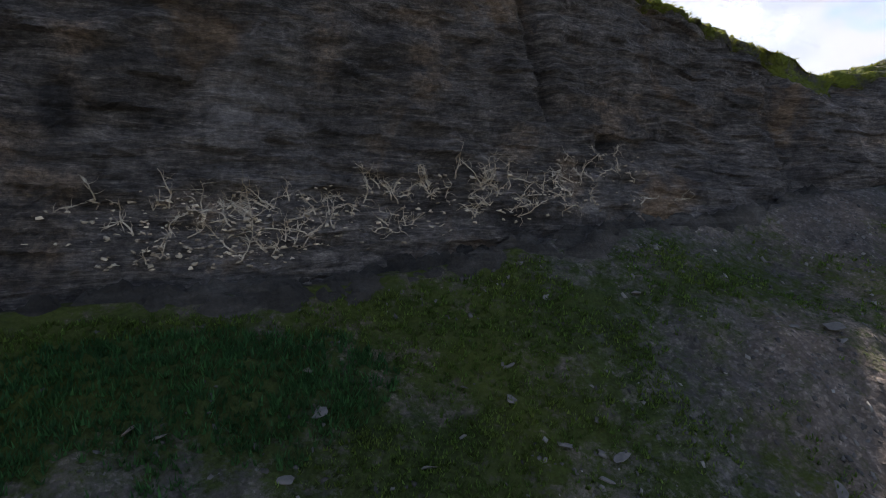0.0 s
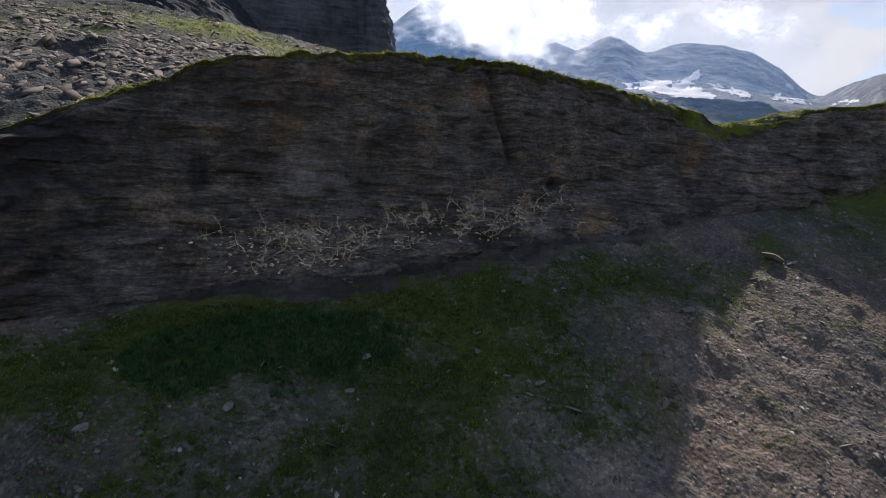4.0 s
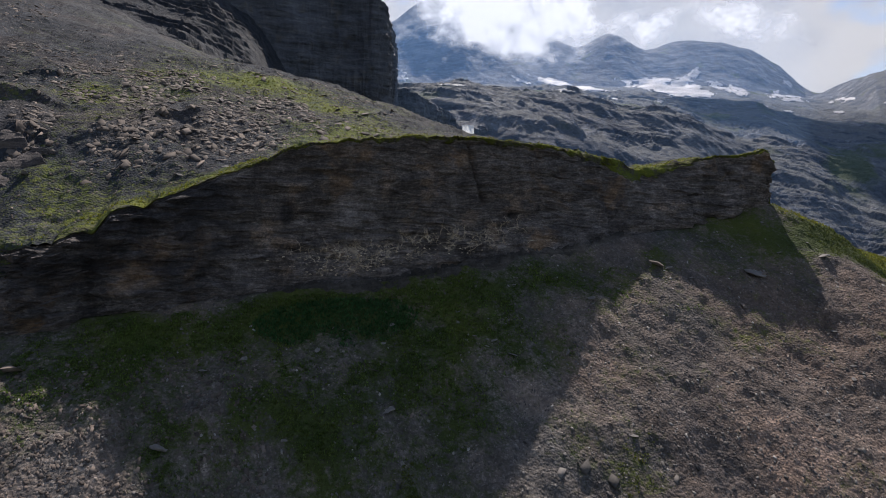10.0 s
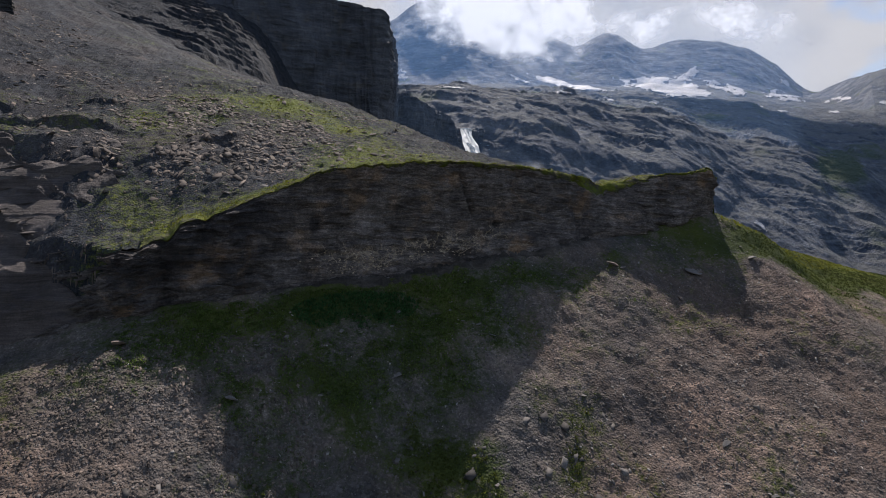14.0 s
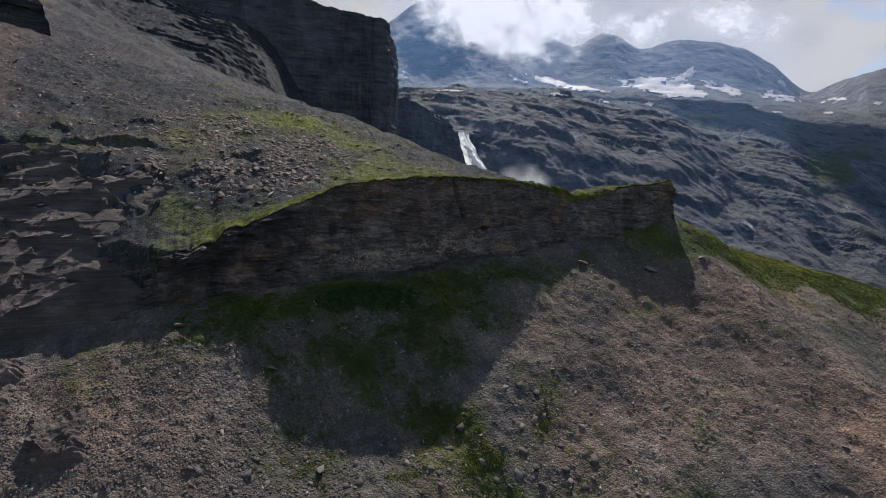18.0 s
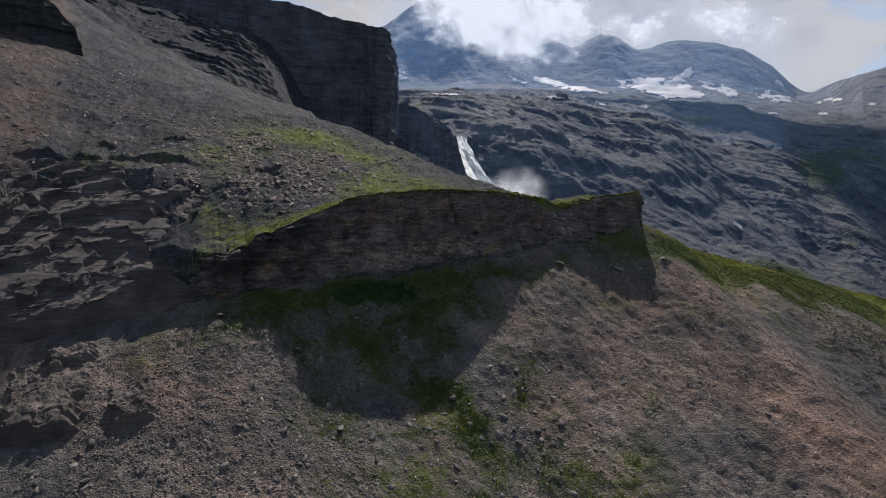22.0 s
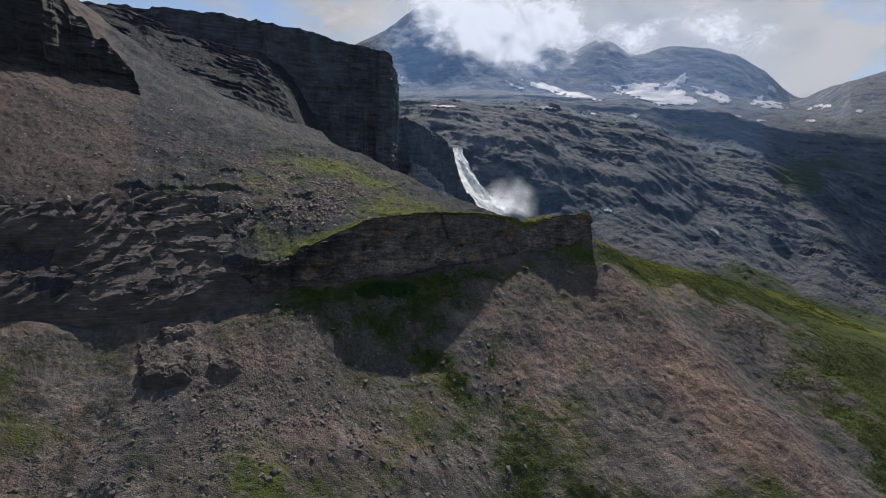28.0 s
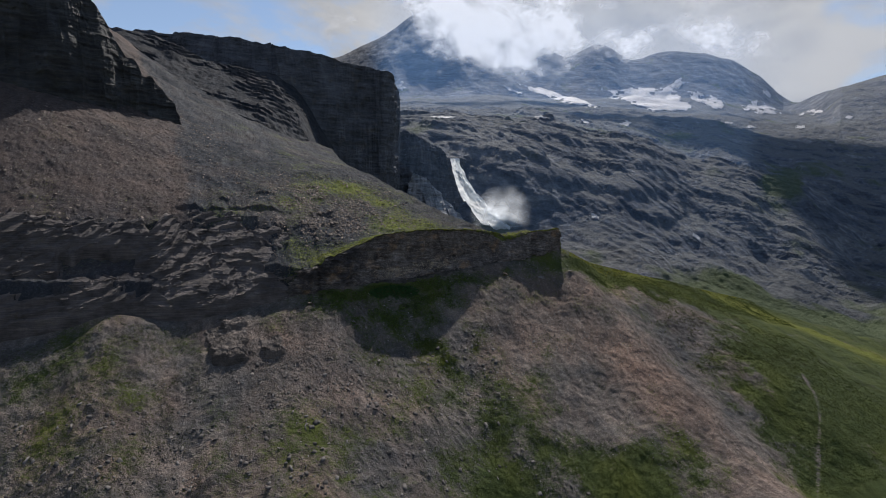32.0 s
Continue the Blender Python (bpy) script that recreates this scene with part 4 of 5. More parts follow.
def snow_field(px, y, wide, tall, lean, seed):
    """Snow on the part of the slope round a bearing and height, with a ragged edge."""
    ys = [y + k * tall + j * lean * wide for k in (-1.4, 1.4) for j in (-1.2, 0, 1.2)]
    rs = [far_at(px + j * wide, q) for q in ys for j in (-1.0, 0.0, 1.0)]
    r0 = far_at(px, y)
    reach = 800 if r0 > 1500 else 0.05 * r0
    lo, hi = max(min(rs), r0 - reach), min(max(rs), r0 + reach)
    P, R = np.meshgrid(np.linspace(px - 1.4 * wide, px + 1.4 * wide, 70), np.linspace(lo - 6, hi + 6, 110))
    X, Y = far_xy(P, R)
    Z = far_full(P, R)
    U, V = (P - px) / wide, (357 - 1040 * (Z - EYE_Z) / R - y - lean * (P - px)) / tall
    body = 1.0 - U * U - V * V + 0.9 * fbm(U * 2.4 + seed, V * 1.5, 0, 4, 0.6, 200 + seed) + 0.5 * fbm(X / 30, Y / 30, 0, 3, 0.6, 230)
    ob = mesh_grid("snow_field", X, Y, Z + np.clip(body, -0.3, 0.3) / 0.3 * (0.7 + r0 * 0.0009), SNOW, True)
    bm = bmesh.new()
    bm.from_mesh(ob.data)
    bm.verts.ensure_lookup_table()
    flat = body.ravel()
    bmesh.ops.delete(bm, geom=[v for v in bm.verts if flat[v.index] < -0.05], context="VERTS")
    bm.to_mesh(ob.data)
    bm.free()
    return tagged(ob, "patch of old white snow lying on the mountain slope", "snow", "snow fields on the mountain")


for i, row in enumerate(((1150, 179, 72, 17, 0.10), (1182, 160, 20, 9, -0.5), (1000, 178, 66, 6, 0.28), (1246, 180, 30, 8, 0.30), (1340, 193, 30, 9, 0.10), (1350, 168, 7, 5, 0.4), (1430, 200, 18, 4, -0.15), (1412, 226, 10, 3, 0.0),
                         (705, 157, 14, 9, 0.0), (790, 211, 22, 2.5, 0.0), (958, 211, 12, 3, 0.1), (1105, 222, 12, 5, -0.4), (905, 163, 14, 3, 0.4), (1055, 384, 8, 5, 0.3), (1237, 419, 12, 4, 0.6), (1285, 219, 8, 2, 0.0),
                         (1325, 226, 8, 2, 0.0), (1035, 218, 8, 3, 0.3), (1495, 209, 6, 3, 0.0))):
    snow_field(*row, i)

# haze over the valley, thin sheets one behind another
def hanging(name, r, x0, x1, z0, z1, dens, material_, label, cols=90, rows=50, bulge=0.0):
    U, V = np.meshgrid(np.linspace(0, 1, cols), np.linspace(0, 1, rows))
    px = x0 + (x1 - x0) * U
    rr = r + bulge * np.sin(np.pi * U) * np.sin(np.pi * V)
    X, Y = far_xy(px, rr)
    Z = z0 + (z1 - z0) * V
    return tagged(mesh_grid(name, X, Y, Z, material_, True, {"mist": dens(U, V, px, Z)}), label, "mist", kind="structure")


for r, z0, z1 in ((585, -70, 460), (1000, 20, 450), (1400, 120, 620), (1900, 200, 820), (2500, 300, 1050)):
    # haze thinned to the right to put in the shade on those slopes
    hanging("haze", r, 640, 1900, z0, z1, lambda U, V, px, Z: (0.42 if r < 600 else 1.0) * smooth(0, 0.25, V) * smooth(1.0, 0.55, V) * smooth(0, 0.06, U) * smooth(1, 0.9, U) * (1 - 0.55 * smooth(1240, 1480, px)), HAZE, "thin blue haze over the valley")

# cloud that hides the left summit and trails over the ridge
def cloud_density(U, V, px, Z):
    e = (Z - EYE_Z) / 2300.0 * 1040.0
    y = 357 - e
    g = spots(px, y, ((850, 55, 105, 58, 1.5), (810, 0, 85, 45, 1.5), (940, 78, 110, 34, 1.2), (1030, 88, 80, 24, 0.95), (865, 112, 62, 22, 0.85), (1190, 70, 120, 24, 0.45), (780, 95, 34, 26, 0.5)))
    n = 0.60 * fbm(px / 70, y / 46, 0, 6, 0.62, 311)
    return np.clip((g + n - 0.30) * 1.05, 0, 1) ** 1.3 * smooth(0, 0.12, V) * smooth(1, 0.9, V) * smooth(0, 0.12, U) * smooth(1, 0.88, U)


hanging("cloud_bank", 2300, 540, 1420, 480, 1010, cloud_density, CLOUD, "white cloud hiding the mountain summit", 260, 140, 0.0)

# ---- the waterfall ----
def waterfall():
    fall = new("waterfall")
    fall.location = (20, 466, 30)
    tagged(fall, "white waterfall dropping from a dark gorge cliff into spray", "waterfall")

    def strand(name, x0, w0, w1, out, top, low, seed, drift):
        V, U = np.meshgrid(np.linspace(0, 1, 70), np.linspace(-1, 1, 22), indexing="ij")
        z = top + (low - top) * V
        w = w0 + (w1 - w0) * V ** 1.2
        x = x0 + drift * V ** 1.25 + U * w + 0.7 * fbm(V * 6, U * 2, 0, 3, 0.5, seed)
        y = 465 - out * V ** 0.6 - 1.6 * (1 - U * U) + 0.9 * fbm(U * 4, V * 9, 0, 3, 0.6, seed + 1)
        ob = mesh_grid(name, x - 20, y - 466, z - 30, WATER, True)
        ob.parent = fall
        return ob

    strand("water_chute", 19.5, 4.6, 9.5, 9, 108.5, 62, 401, 19)
    strand("water_strand", 23, 1.6, 4.5, 8, 100, 62, 405, 22)
    strand("water_apron", 38, 8.5, 17.0, 13, 70, 24, 409, 38)
    U, V = np.meshgrid(np.linspace(0, 1, 60), np.linspace(0, 1, 50))
    dens = (0.75 * np.exp(-((U - 0.40) / 0.22) ** 2 - ((V - 0.26) / 0.24) ** 2) + 0.62 * np.exp(-((U - 0.55) / 0.24) ** 2 - ((V - 0.48) / 0.26) ** 2)) * (1 + 0.4 * fbm(U * 4, V * 4, 0, 3, 0.5, 415)) - 0.10
    dens = np.clip(dens, 0, 1) * smooth(0, 0.1, U) * smooth(1, 0.85, U) * smooth(1, 0.85, V)
    for k, dy in enumerate((-16.0, -9.0)):
        ob = mesh_grid("spray", 30 + 85 * U - 20, 465 + dy + 5 * np.sin(3 * U + k) - 466, 18 + 78 * V - 30, SPRAY, True, {"mist": dens * (1.0 if k else 0.9)})
        ob.parent = fall
        ob["label"] = "drifting white spray"


waterfall()


# high cloud above the valley, out of view, added to shade the far slopes
U, V = np.meshgrid(np.linspace(0, 1, 90), np.linspace(0, 1, 110))
X, Y = 165 + 900 * U + 260 * V, 1030 + 1350 * V
dens = np.clip(1.6 * fbm(X / 420, Y / 300, 0, 4, 0.55, 331) + 0.35 + 1.5 * smooth(0.36, 0.46, U) * smooth(0.85, 0.6, V), 0, 1) * smooth(0, 0.12, U) * smooth(0.12, 0.24, V) * smooth(0.74, 0.62, V)
tagged(mesh_grid("shade_cloud", X, Y, 930 + 30 * fbm(X / 200, Y / 200, 0, 3, 0.5, 335), DECK, True, {"mist": dens}), "unseen cloud sheet high over the valley, added to shade the far slopes", "cloud", kind="structure")

# ---- stones, turf and roots ----


def plates(name, x, y, z, size, flat, nx, ny, material_, label, parent_kind="stuff", category="stones", seed=1, yaw=None, wild=1.0):
    """Many loose shale plates in one mesh: eight-cornered, tilted with the slope."""
    g = np.random.default_rng(seed)
    n = len(x)
    corner = np.array([[-1, -1, -1], [1, -1, -1], [1, 1, -1], [-1, 1, -1], [-1, -1, 1], [1, -1, 1], [1, 1, 1], [-1, 1, 1]], float)
    c = corner[None] * (1 + 0.45 * wild * g.uniform(-1, 1, (n, 8, 3)))
    c[:, 4:, :2] *= g.uniform(0.45, 0.95, (n, 1, 1))
    c = c * (size[:, None, None] * np.stack([np.ones(n), g.uniform(0.45, 0.9, n), flat], -1)[:, None, :])
    a = g.uniform(0, 2 * np.pi, n) if yaw is None else yaw + g.normal(0, 0.35, n)
    ca, sa = np.cos(a)[:, None], np.sin(a)[:, None]
    px, py = c[..., 0] * ca - c[..., 1] * sa, c[..., 0] * sa + c[..., 1] * ca
    tx, ty = nx + g.normal(0, 0.22 * wild, n), ny + g.normal(0, 0.22 * wild, n)
    co = np.stack([px + x[:, None], py + y[:, None], c[..., 2] + z[:, None] + px * tx[:, None] + py * ty[:, None] + size[:, None] * flat[:, None] * 0.45], -1).reshape(-1, 3)
    f = np.array([[3, 2, 1, 0], [4, 5, 6, 7], [0, 1, 5, 4], [1, 2, 6, 5], [2, 3, 7, 6], [3, 0, 4, 7]])
    quads = (f[None] + 8 * np.arange(n)[:, None, None]).reshape(-1, 4)
    return tagged(quad_object(name, co, quads, material_), label, category, kind=parent_kind)


def quad_object(name, co, quads, material_):
    me = bpy.data.meshes.new(name)
    me.vertices.add(len(co))
    me.vertices.foreach_set("co", co.astype(np.float32).ravel())
    k = quads.shape[1]
    me.loops.add(quads.size)
    me.loops.foreach_set("vertex_index", quads.ravel().astype(np.int32))
    me.polygons.add(len(quads))
    me.polygons.foreach_set("loop_start", np.arange(0, quads.size, k, dtype=np.int32))
    me.update(calc_edges=True)
    me.materials.append(material_)
    return new(name, me)


def slope_of(fn, s, d, sign=1.0):
    """Gradient in x and y of a height given by s and d."""
    e = 0.6
    gs, gd = (fn(s + e, d) - fn(s - e, d)) / (2 * e), sign * (fn(s, d + e) - fn(s, d - e)) / (2 * e)
    return gs * ALONG[0] + gd * OUT[0], gs * ALONG[1] + gd * OUT[1]


def sow(n, s0, s1, d0, d1, keep, seed):
    g = np.random.default_rng(seed)
    s, d = g.uniform(s0, s1, n), g.uniform(d0, d1, n)
    ok = g.uniform(0, 1, n) < keep(s, d)
    return s[ok], d[ok], g


def low_keep(s, d):
    return np.clip(1.15 - 1.6 * grass_lower(s, d) + 0.4 * fbm(s / 6, d / 6, 0, 2, 0.5, 501), 0.05, 1)


for n, box, lo, hi, seed, mat_, lab in ((26000, (-50, 66, 0.5, 45), 0.04, 0.13, 11, STONE, "small grey shale stones strewn over the slope"),
                                        (13000, (-130, 100, 20, 92), 0.06, 0.22, 12, STONE, "loose brown-grey shale stones on the lower slope"),
                                        (2600, (-125, 14, 24, 92), 0.18, 0.60, 13, STONE, "larger shale plates lying on the scree"),
                                        (12000, (-62, -22, 7, 42), 0.06, 0.21, 15, SHARD, "coarse shale rubble in sunlight on the slope"),
                                        (2400, (-45, 60, 1, 50), 0.05, 0.18, 14, PALE_STONE, "pale stones scattered over the slope")):
    s, d, g = sow(n, *box, low_keep, seed)
    x, y = world_xy(s, d)
    nx, ny = slope_of(ground_z, s, d)
    size = lo + (hi - lo) * g.power(0.45, len(s))
    plates("scree_stones", x, y, ground_z(s, d), size, g.uniform(0.14, 0.4, len(s)), nx, ny, mat_, lab, seed=seed)


def top_keep(s, b):
    return np.clip(1.0 - 1.5 * grass_top(s, b) + 0.9 * fbm(s / 7, b / 7, 0, 3, 0.5, 503), 0.03, 1) * smooth(2, -6, s - crest_s(b)) * (b > lip_b(s) + 0.4)


for n, box, lo, hi, seed, mat_, wild in ((18000, (-60, 45, 1.5, 75), 0.06, 0.20, 21, SHARD, 0.7), (9000, (-140, 40, 30, 150), 0.12, 0.36, 22, STONE, 0.8), (5200, (-48, -8, 18, 60), 0.12, 0.62, 23, SHARD, 0.6), (1500, (-62, 8, 14, 75), 0.2, 0.7, 24, SHARD, 0.6), (2200, (-135, -62, 26, 140), 0.2, 0.6, 26, SHARD, 0.9)):
    s, b, g = sow(n, *box, top_keep, seed)
    x, y = world_xy(s, -b)
    nx, ny = slope_of(above_z, s, b, -1.0)
    size = lo + (hi - lo) * g.power(0.45, len(s))
    plates("hill_stones", x, y, above_z(s, b), size, g.uniform(0.05, 0.15, len(s)), nx, ny, mat_, "thin shale rubble strewn over the hillside", seed=seed, wild=wild)


def tufts(name, s, d, fn, sign, height, material_, label, seed, blades=6):
    """Turf: small bent blades in clumps."""
    g = np.random.default_rng(seed)
    n = len(s)
    x, y = world_xy(s, d if sign > 0 else -d)
    z = fn(s, d)
    h = height * g.uniform(0.5, 1.3, (n, blades))
    a = g.uniform(0, 2 * np.pi, (n, blades))
    r = g.uniform(0.0, 0.16, (n, blades))
    lean = g.uniform(0.2, 0.9, (n, blades)) * h
    bx, by = x[:, None] + r * np.cos(a), y[:, None] + r * np.sin(a)
    w = 0.035 + 0.035 * g.uniform(0, 1, (n, blades))
    px, py = -np.sin(a) * w, np.cos(a) * w
    zz = z[:, None] - 0.06
    v = np.stack([np.stack([bx - px, by - py, zz + 0 * h], -1), np.stack([bx + px, by + py, zz + 0 * h], -1),
                  np.stack([bx + lean * np.cos(a), by + lean * np.sin(a), zz + h], -1)], -2)
    co = v.reshape(-1, 3)
    return tagged(quad_object(name, co, np.arange(len(co)).reshape(-1, 3), material_), label, "grass", kind="stuff")


def grows(s, d):
    return smooth(0.30, 0.62, grass_lower(s, d) + 0.16 * fbm(s / 2.2, d / 2.2, 0, 3, 0.6, 505))


s, d, g = sow(60000, -42, 30, 0.8, 34, grows, 31)
lush = np.exp(-((s + 13) / 10) ** 2 - ((d - 5) / 3.6) ** 2) > 0.45
# blade colour follows the wall's shadow, taken to end at d = 20
shady = ~lush & (d < 20)
tufts("turf", s[shady], d[shady], ground_z, 1, 0.22, SHADE_TURF, "short green turf on the scree", 32)
tufts("turf", s[d >= 20], d[d >= 20], ground_z, 1, 0.18, SUN_TURF, "green turf in a runnel of the scree, in a sunlit tone", 42)
tufts("lush_weeds", s[lush], d[lush], ground_z, 1, 0.34, LUSH, "dense dark green weeds below the cliff", 33)
s, d, g = sow(46000, -20, 140, 34, 100, grows, 34)
tufts("turf", s, d, ground_z, 1, 0.26, DULL, "short green turf on the lower slope", 35, 5)
s, d, g = sow(44000, -132, -74, 3, 66, lambda s, d: smooth(-0.40, 0.35, 0.2 * smooth(-80, -100, s) + fbm(s / 7, d / 7, 0, 4, 0.6, 511)), 48)
tufts("thin_grass", s, d, ground_z, 1, 0.14, DULL, "thin dull grass among the stones", 49, 5)
s, d, g = sow(26000, -62, 14, 26, 92, lambda s, d: 0.75 * smooth(-0.1, 0.6, fbm(s / 8, d / 8, 0, 4, 0.6, 513)), 50)
tufts("thin_grass", s, d, ground_z, 1, 0.13, DULL, "thin dull grass among the stones", 51, 4)
s, d, g = sow(22000, 56, 160, -8, 24, grows, 36)
# sunlight on the crest put into blade colour: GOLD there, DULL beside it
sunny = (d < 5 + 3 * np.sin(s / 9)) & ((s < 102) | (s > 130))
tufts("ridge_turf", s[sunny], d[sunny], ground_z, 1, 0.30, GOLD, "yellow-green turf along the ridge, its sunlit brightness put in the colour", 37, 5)
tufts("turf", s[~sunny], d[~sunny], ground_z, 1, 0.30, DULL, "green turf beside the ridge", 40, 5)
s, d, g = sow(15000, 72, 128, -4, 62, lambda s, d: smooth(0.05, 0.5, fbm(s / 5, d / 5, 0, 4, 0.6, 509) + 0.55 * np.exp(-((s - 84 - 0.35 * d + 0.006 * d * d) / 13) ** 2) - 0.15), 46)
tufts("low_shrubs", s, d, ground_z, 1, 0.24, SHRUB, "dark low shrubs between the scree and the meadow", 47, 9)
s, b, g = sow(34000, -56, 56, 0.0, 60, lambda s, b: smooth(0.30, 0.55, grass_top(s, b) + 0.15 * fbm(s / 3, b / 3, 0, 3, 0.6, 507)) * (0.25 + 0.75 * np.exp(-(np.maximum(b - lip_b(s), 0) / 7) ** 2)) * smooth(1, -2, s - crest_s(b)) * (b > lip_b(s)), 38)
tufts("ridge_turf", s, b, above_z, -1, 0.26, GOLD, "yellow-green turf along the cliff edge", 39)


# boulders, each a thing of its own
def boulder_mesh(seed):
    g = np.random.default_rng(seed)
    bm = bmesh.new()
    bmesh.ops.create_icosphere(bm, subdivisions=2, radius=1.15)
    cuts = g.normal(0, 1, (9, 3))
    cuts /= np.linalg.norm(cuts, axis=1)[:, None]
    far = g.uniform(0.26, 0.58, 9)
    for v in bm.verts:
        p = np.array(v.co)
        for n_, f_ in zip(cuts, far):
            k = p @ n_ - f_
            if k > 0:
                p = p - n_ * k
        p = p * (1 + 0.035 * float(vnoise(p[0] * 3 + seed, p[1] * 3, p[2] * 3, seed)))
        v.co = (p[0] * 1.35, p[1] * 0.85, p[2] * 0.36)
    me = bpy.data.meshes.new("boulder")
    bm.to_mesh(me)
    bm.free()
    me.materials.append(STONE if seed % 3 else SHARD)
    return me


ROCKS = [boulder_mesh(600 + i) for i in range(8)]


def boulder(s, d, size, i, above=False, label="weathered grey shale boulder resting on the scree"):
    x, y = world_xy(s, -d if above else d)
    z = float(above_z(np.float64(s), np.float64(d)) if above else ground_z(np.float64(s), np.float64(d)))
    ob = new("boulder", ROCKS[i % 8])
    ob.matrix_world = pose(float(x), float(y), z + 0.22 * size, 18 * math.sin(i * 3.1), 14 * math.cos(i * 1.7), i * 77) @ Matrix.Scale(size, 4)
    return tagged(ob, label, "boulder", "boulders on the slopes")


for i, (s, d, k) in enumerate(((29.6, 5.9, 1.1), (30.8, 6.6, 0.7), (41.0, 10.6, 1.3), (42.6, 11.2, 0.8), (-26.2, 31.0, 1.0), (-10.5, 15.5, 0.7), (-8.6, 16.2, 0.5), (16.8, 9.0, 0.7),
                               (36, 14, 0.7), (48, 9, 0.6), (53, 12, 0.8), (-42, 7, 1.6), (-30, 17, 0.8), (-60, 31, 0.8), (-47, 26, 0.6), (8.7, 4.4, 0.5))):
    boulder(s, d, k, i)
g = np.random.default_rng(17)
for i in range(46):
    boulder(float(g.uniform(-120, 70)), float(g.uniform(14, 88)), float(0.24 + 0.36 * g.power(0.4)), i + 20)
for i in range(34):
    d = float(g.uniform(20, 70))
    boulder(float(g.normal(-72 + 0.35 * d, 9)), d, float(0.26 + 0.42 * g.power(0.4)), i + 170)
for i in range(100):
    boulder(float(g.uniform(-120, 15)), float(g.uniform(6, 130)), float(0.3 + 0.6 * g.power(0.4)), i + 90, True, "dark shale boulder lying on the hillside")


# dry roots that cling to the wall
def wall_front(s, z):
    """How far the wall's face stands out at s and height z."""
    z0, z1 = float(foot_z(s)) - 1.5, float(lip_z(s))
    x, y, _ = wall_point(np.array([float(s)]), np.array([(z - z0) / (z1 - z0)]))
    return float(local_sd(x, y)[1][0])


def strip(points, r0, r1):
    """A tapered, five-sided stalk through points of (s, z)."""
    bm = bmesh.new()
    rings = []
    n = len(points)
    for i, (s, z) in enumerate(points):
        d = wall_front(s, z) + 0.06
        r = r0 + (r1 - r0) * i / (n - 1)
        x, y = world_xy(s, d)
        ring = []
        for k in range(5):
            a = 2 * math.pi * k / 5
            ring.append(bm.verts.new((x + r * math.cos(a) * ALONG[0] + r * math.sin(a) * OUT[0], y + r * math.cos(a) * ALONG[1] + r * math.sin(a) * OUT[1], z + r * math.cos(a + 1.2))))
        rings.append(ring)
    for a, b in zip(rings, rings[1:]):
        for k in range(5):
            bm.faces.new((a[k], a[(k + 1) % 5], b[(k + 1) % 5], b[k]))
    return bm


def part(name, bm, material_, parent=None, label=""):
    me = bpy.data.meshes.new(name)
    bm.to_mesh(me)
    bm.free()
    me.materials.append(material_)
    ob = new(name, me)
    ob.parent = parent
    if label:
        ob["label"] = label
    return ob


def wander(g, s, z, ang, length, bend=0.5):
    pts, steps = [(s, z)], max(4, int(length / 0.22))
    for _ in range(steps):
        ang += g.normal(0, bend)
        s, z = s + math.cos(ang) * length / steps, z + math.sin(ang) * length / steps
        pts.append((s, z))
    return pts


def root(s, z, seed, size):
    g = np.random.default_rng(seed)
    pts = wander(g, s, z, g.uniform(0.2, 2.6), size * g.uniform(0.9, 2.0), 0.30)
    stem = part("dry_root", strip(pts, 0.042, 0.014), ROOT)
    tagged(stem, "pale dry root clinging to the dark rock face", "root", "dry roots on the cliff")
    for _ in range(int(g.integers(6, 12))):
        p = pts[int(g.integers(0, len(pts)))]
        part("rootlet", strip(wander(g, p[0], p[1], g.uniform(-0.6, 3.6), size * g.uniform(0.3, 0.8), 0.45), 0.021, 0.008), ROOT, stem)


g = np.random.default_rng(23)
for i in range(110):
    s = float(g.choice([g.normal(-11.5, 3.2), g.normal(-5, 3.2), g.normal(1.0, 3.4), g.normal(9.5, 3.0)]))
    z = float(foot_z(s)) + float(g.uniform(1.4, 4.4))
    root(s, z, 700 + i, float(g.uniform(0.5, 1.25)))

# pale flakes of rock beside the roots
n = 420
s = np.concatenate([g.normal(-11.5, 3.0, n // 2), g.uniform(-14, 16, n - n // 2)])
z = foot_z(s) + g.uniform(1.2, 4.8, n)
d = np.array([wall_front(a, b) for a, b in zip(s, z)])
x, y = world_xy(s, d)
plates("rock_flakes", x, y, z - 0.05, g.uniform(0.05, 0.17, n), g.uniform(0.2, 0.4, n), np.zeros(n), np.zeros(n), ROOT, "pale rusty flakes on the rock face", category="rock flakes", seed=25)


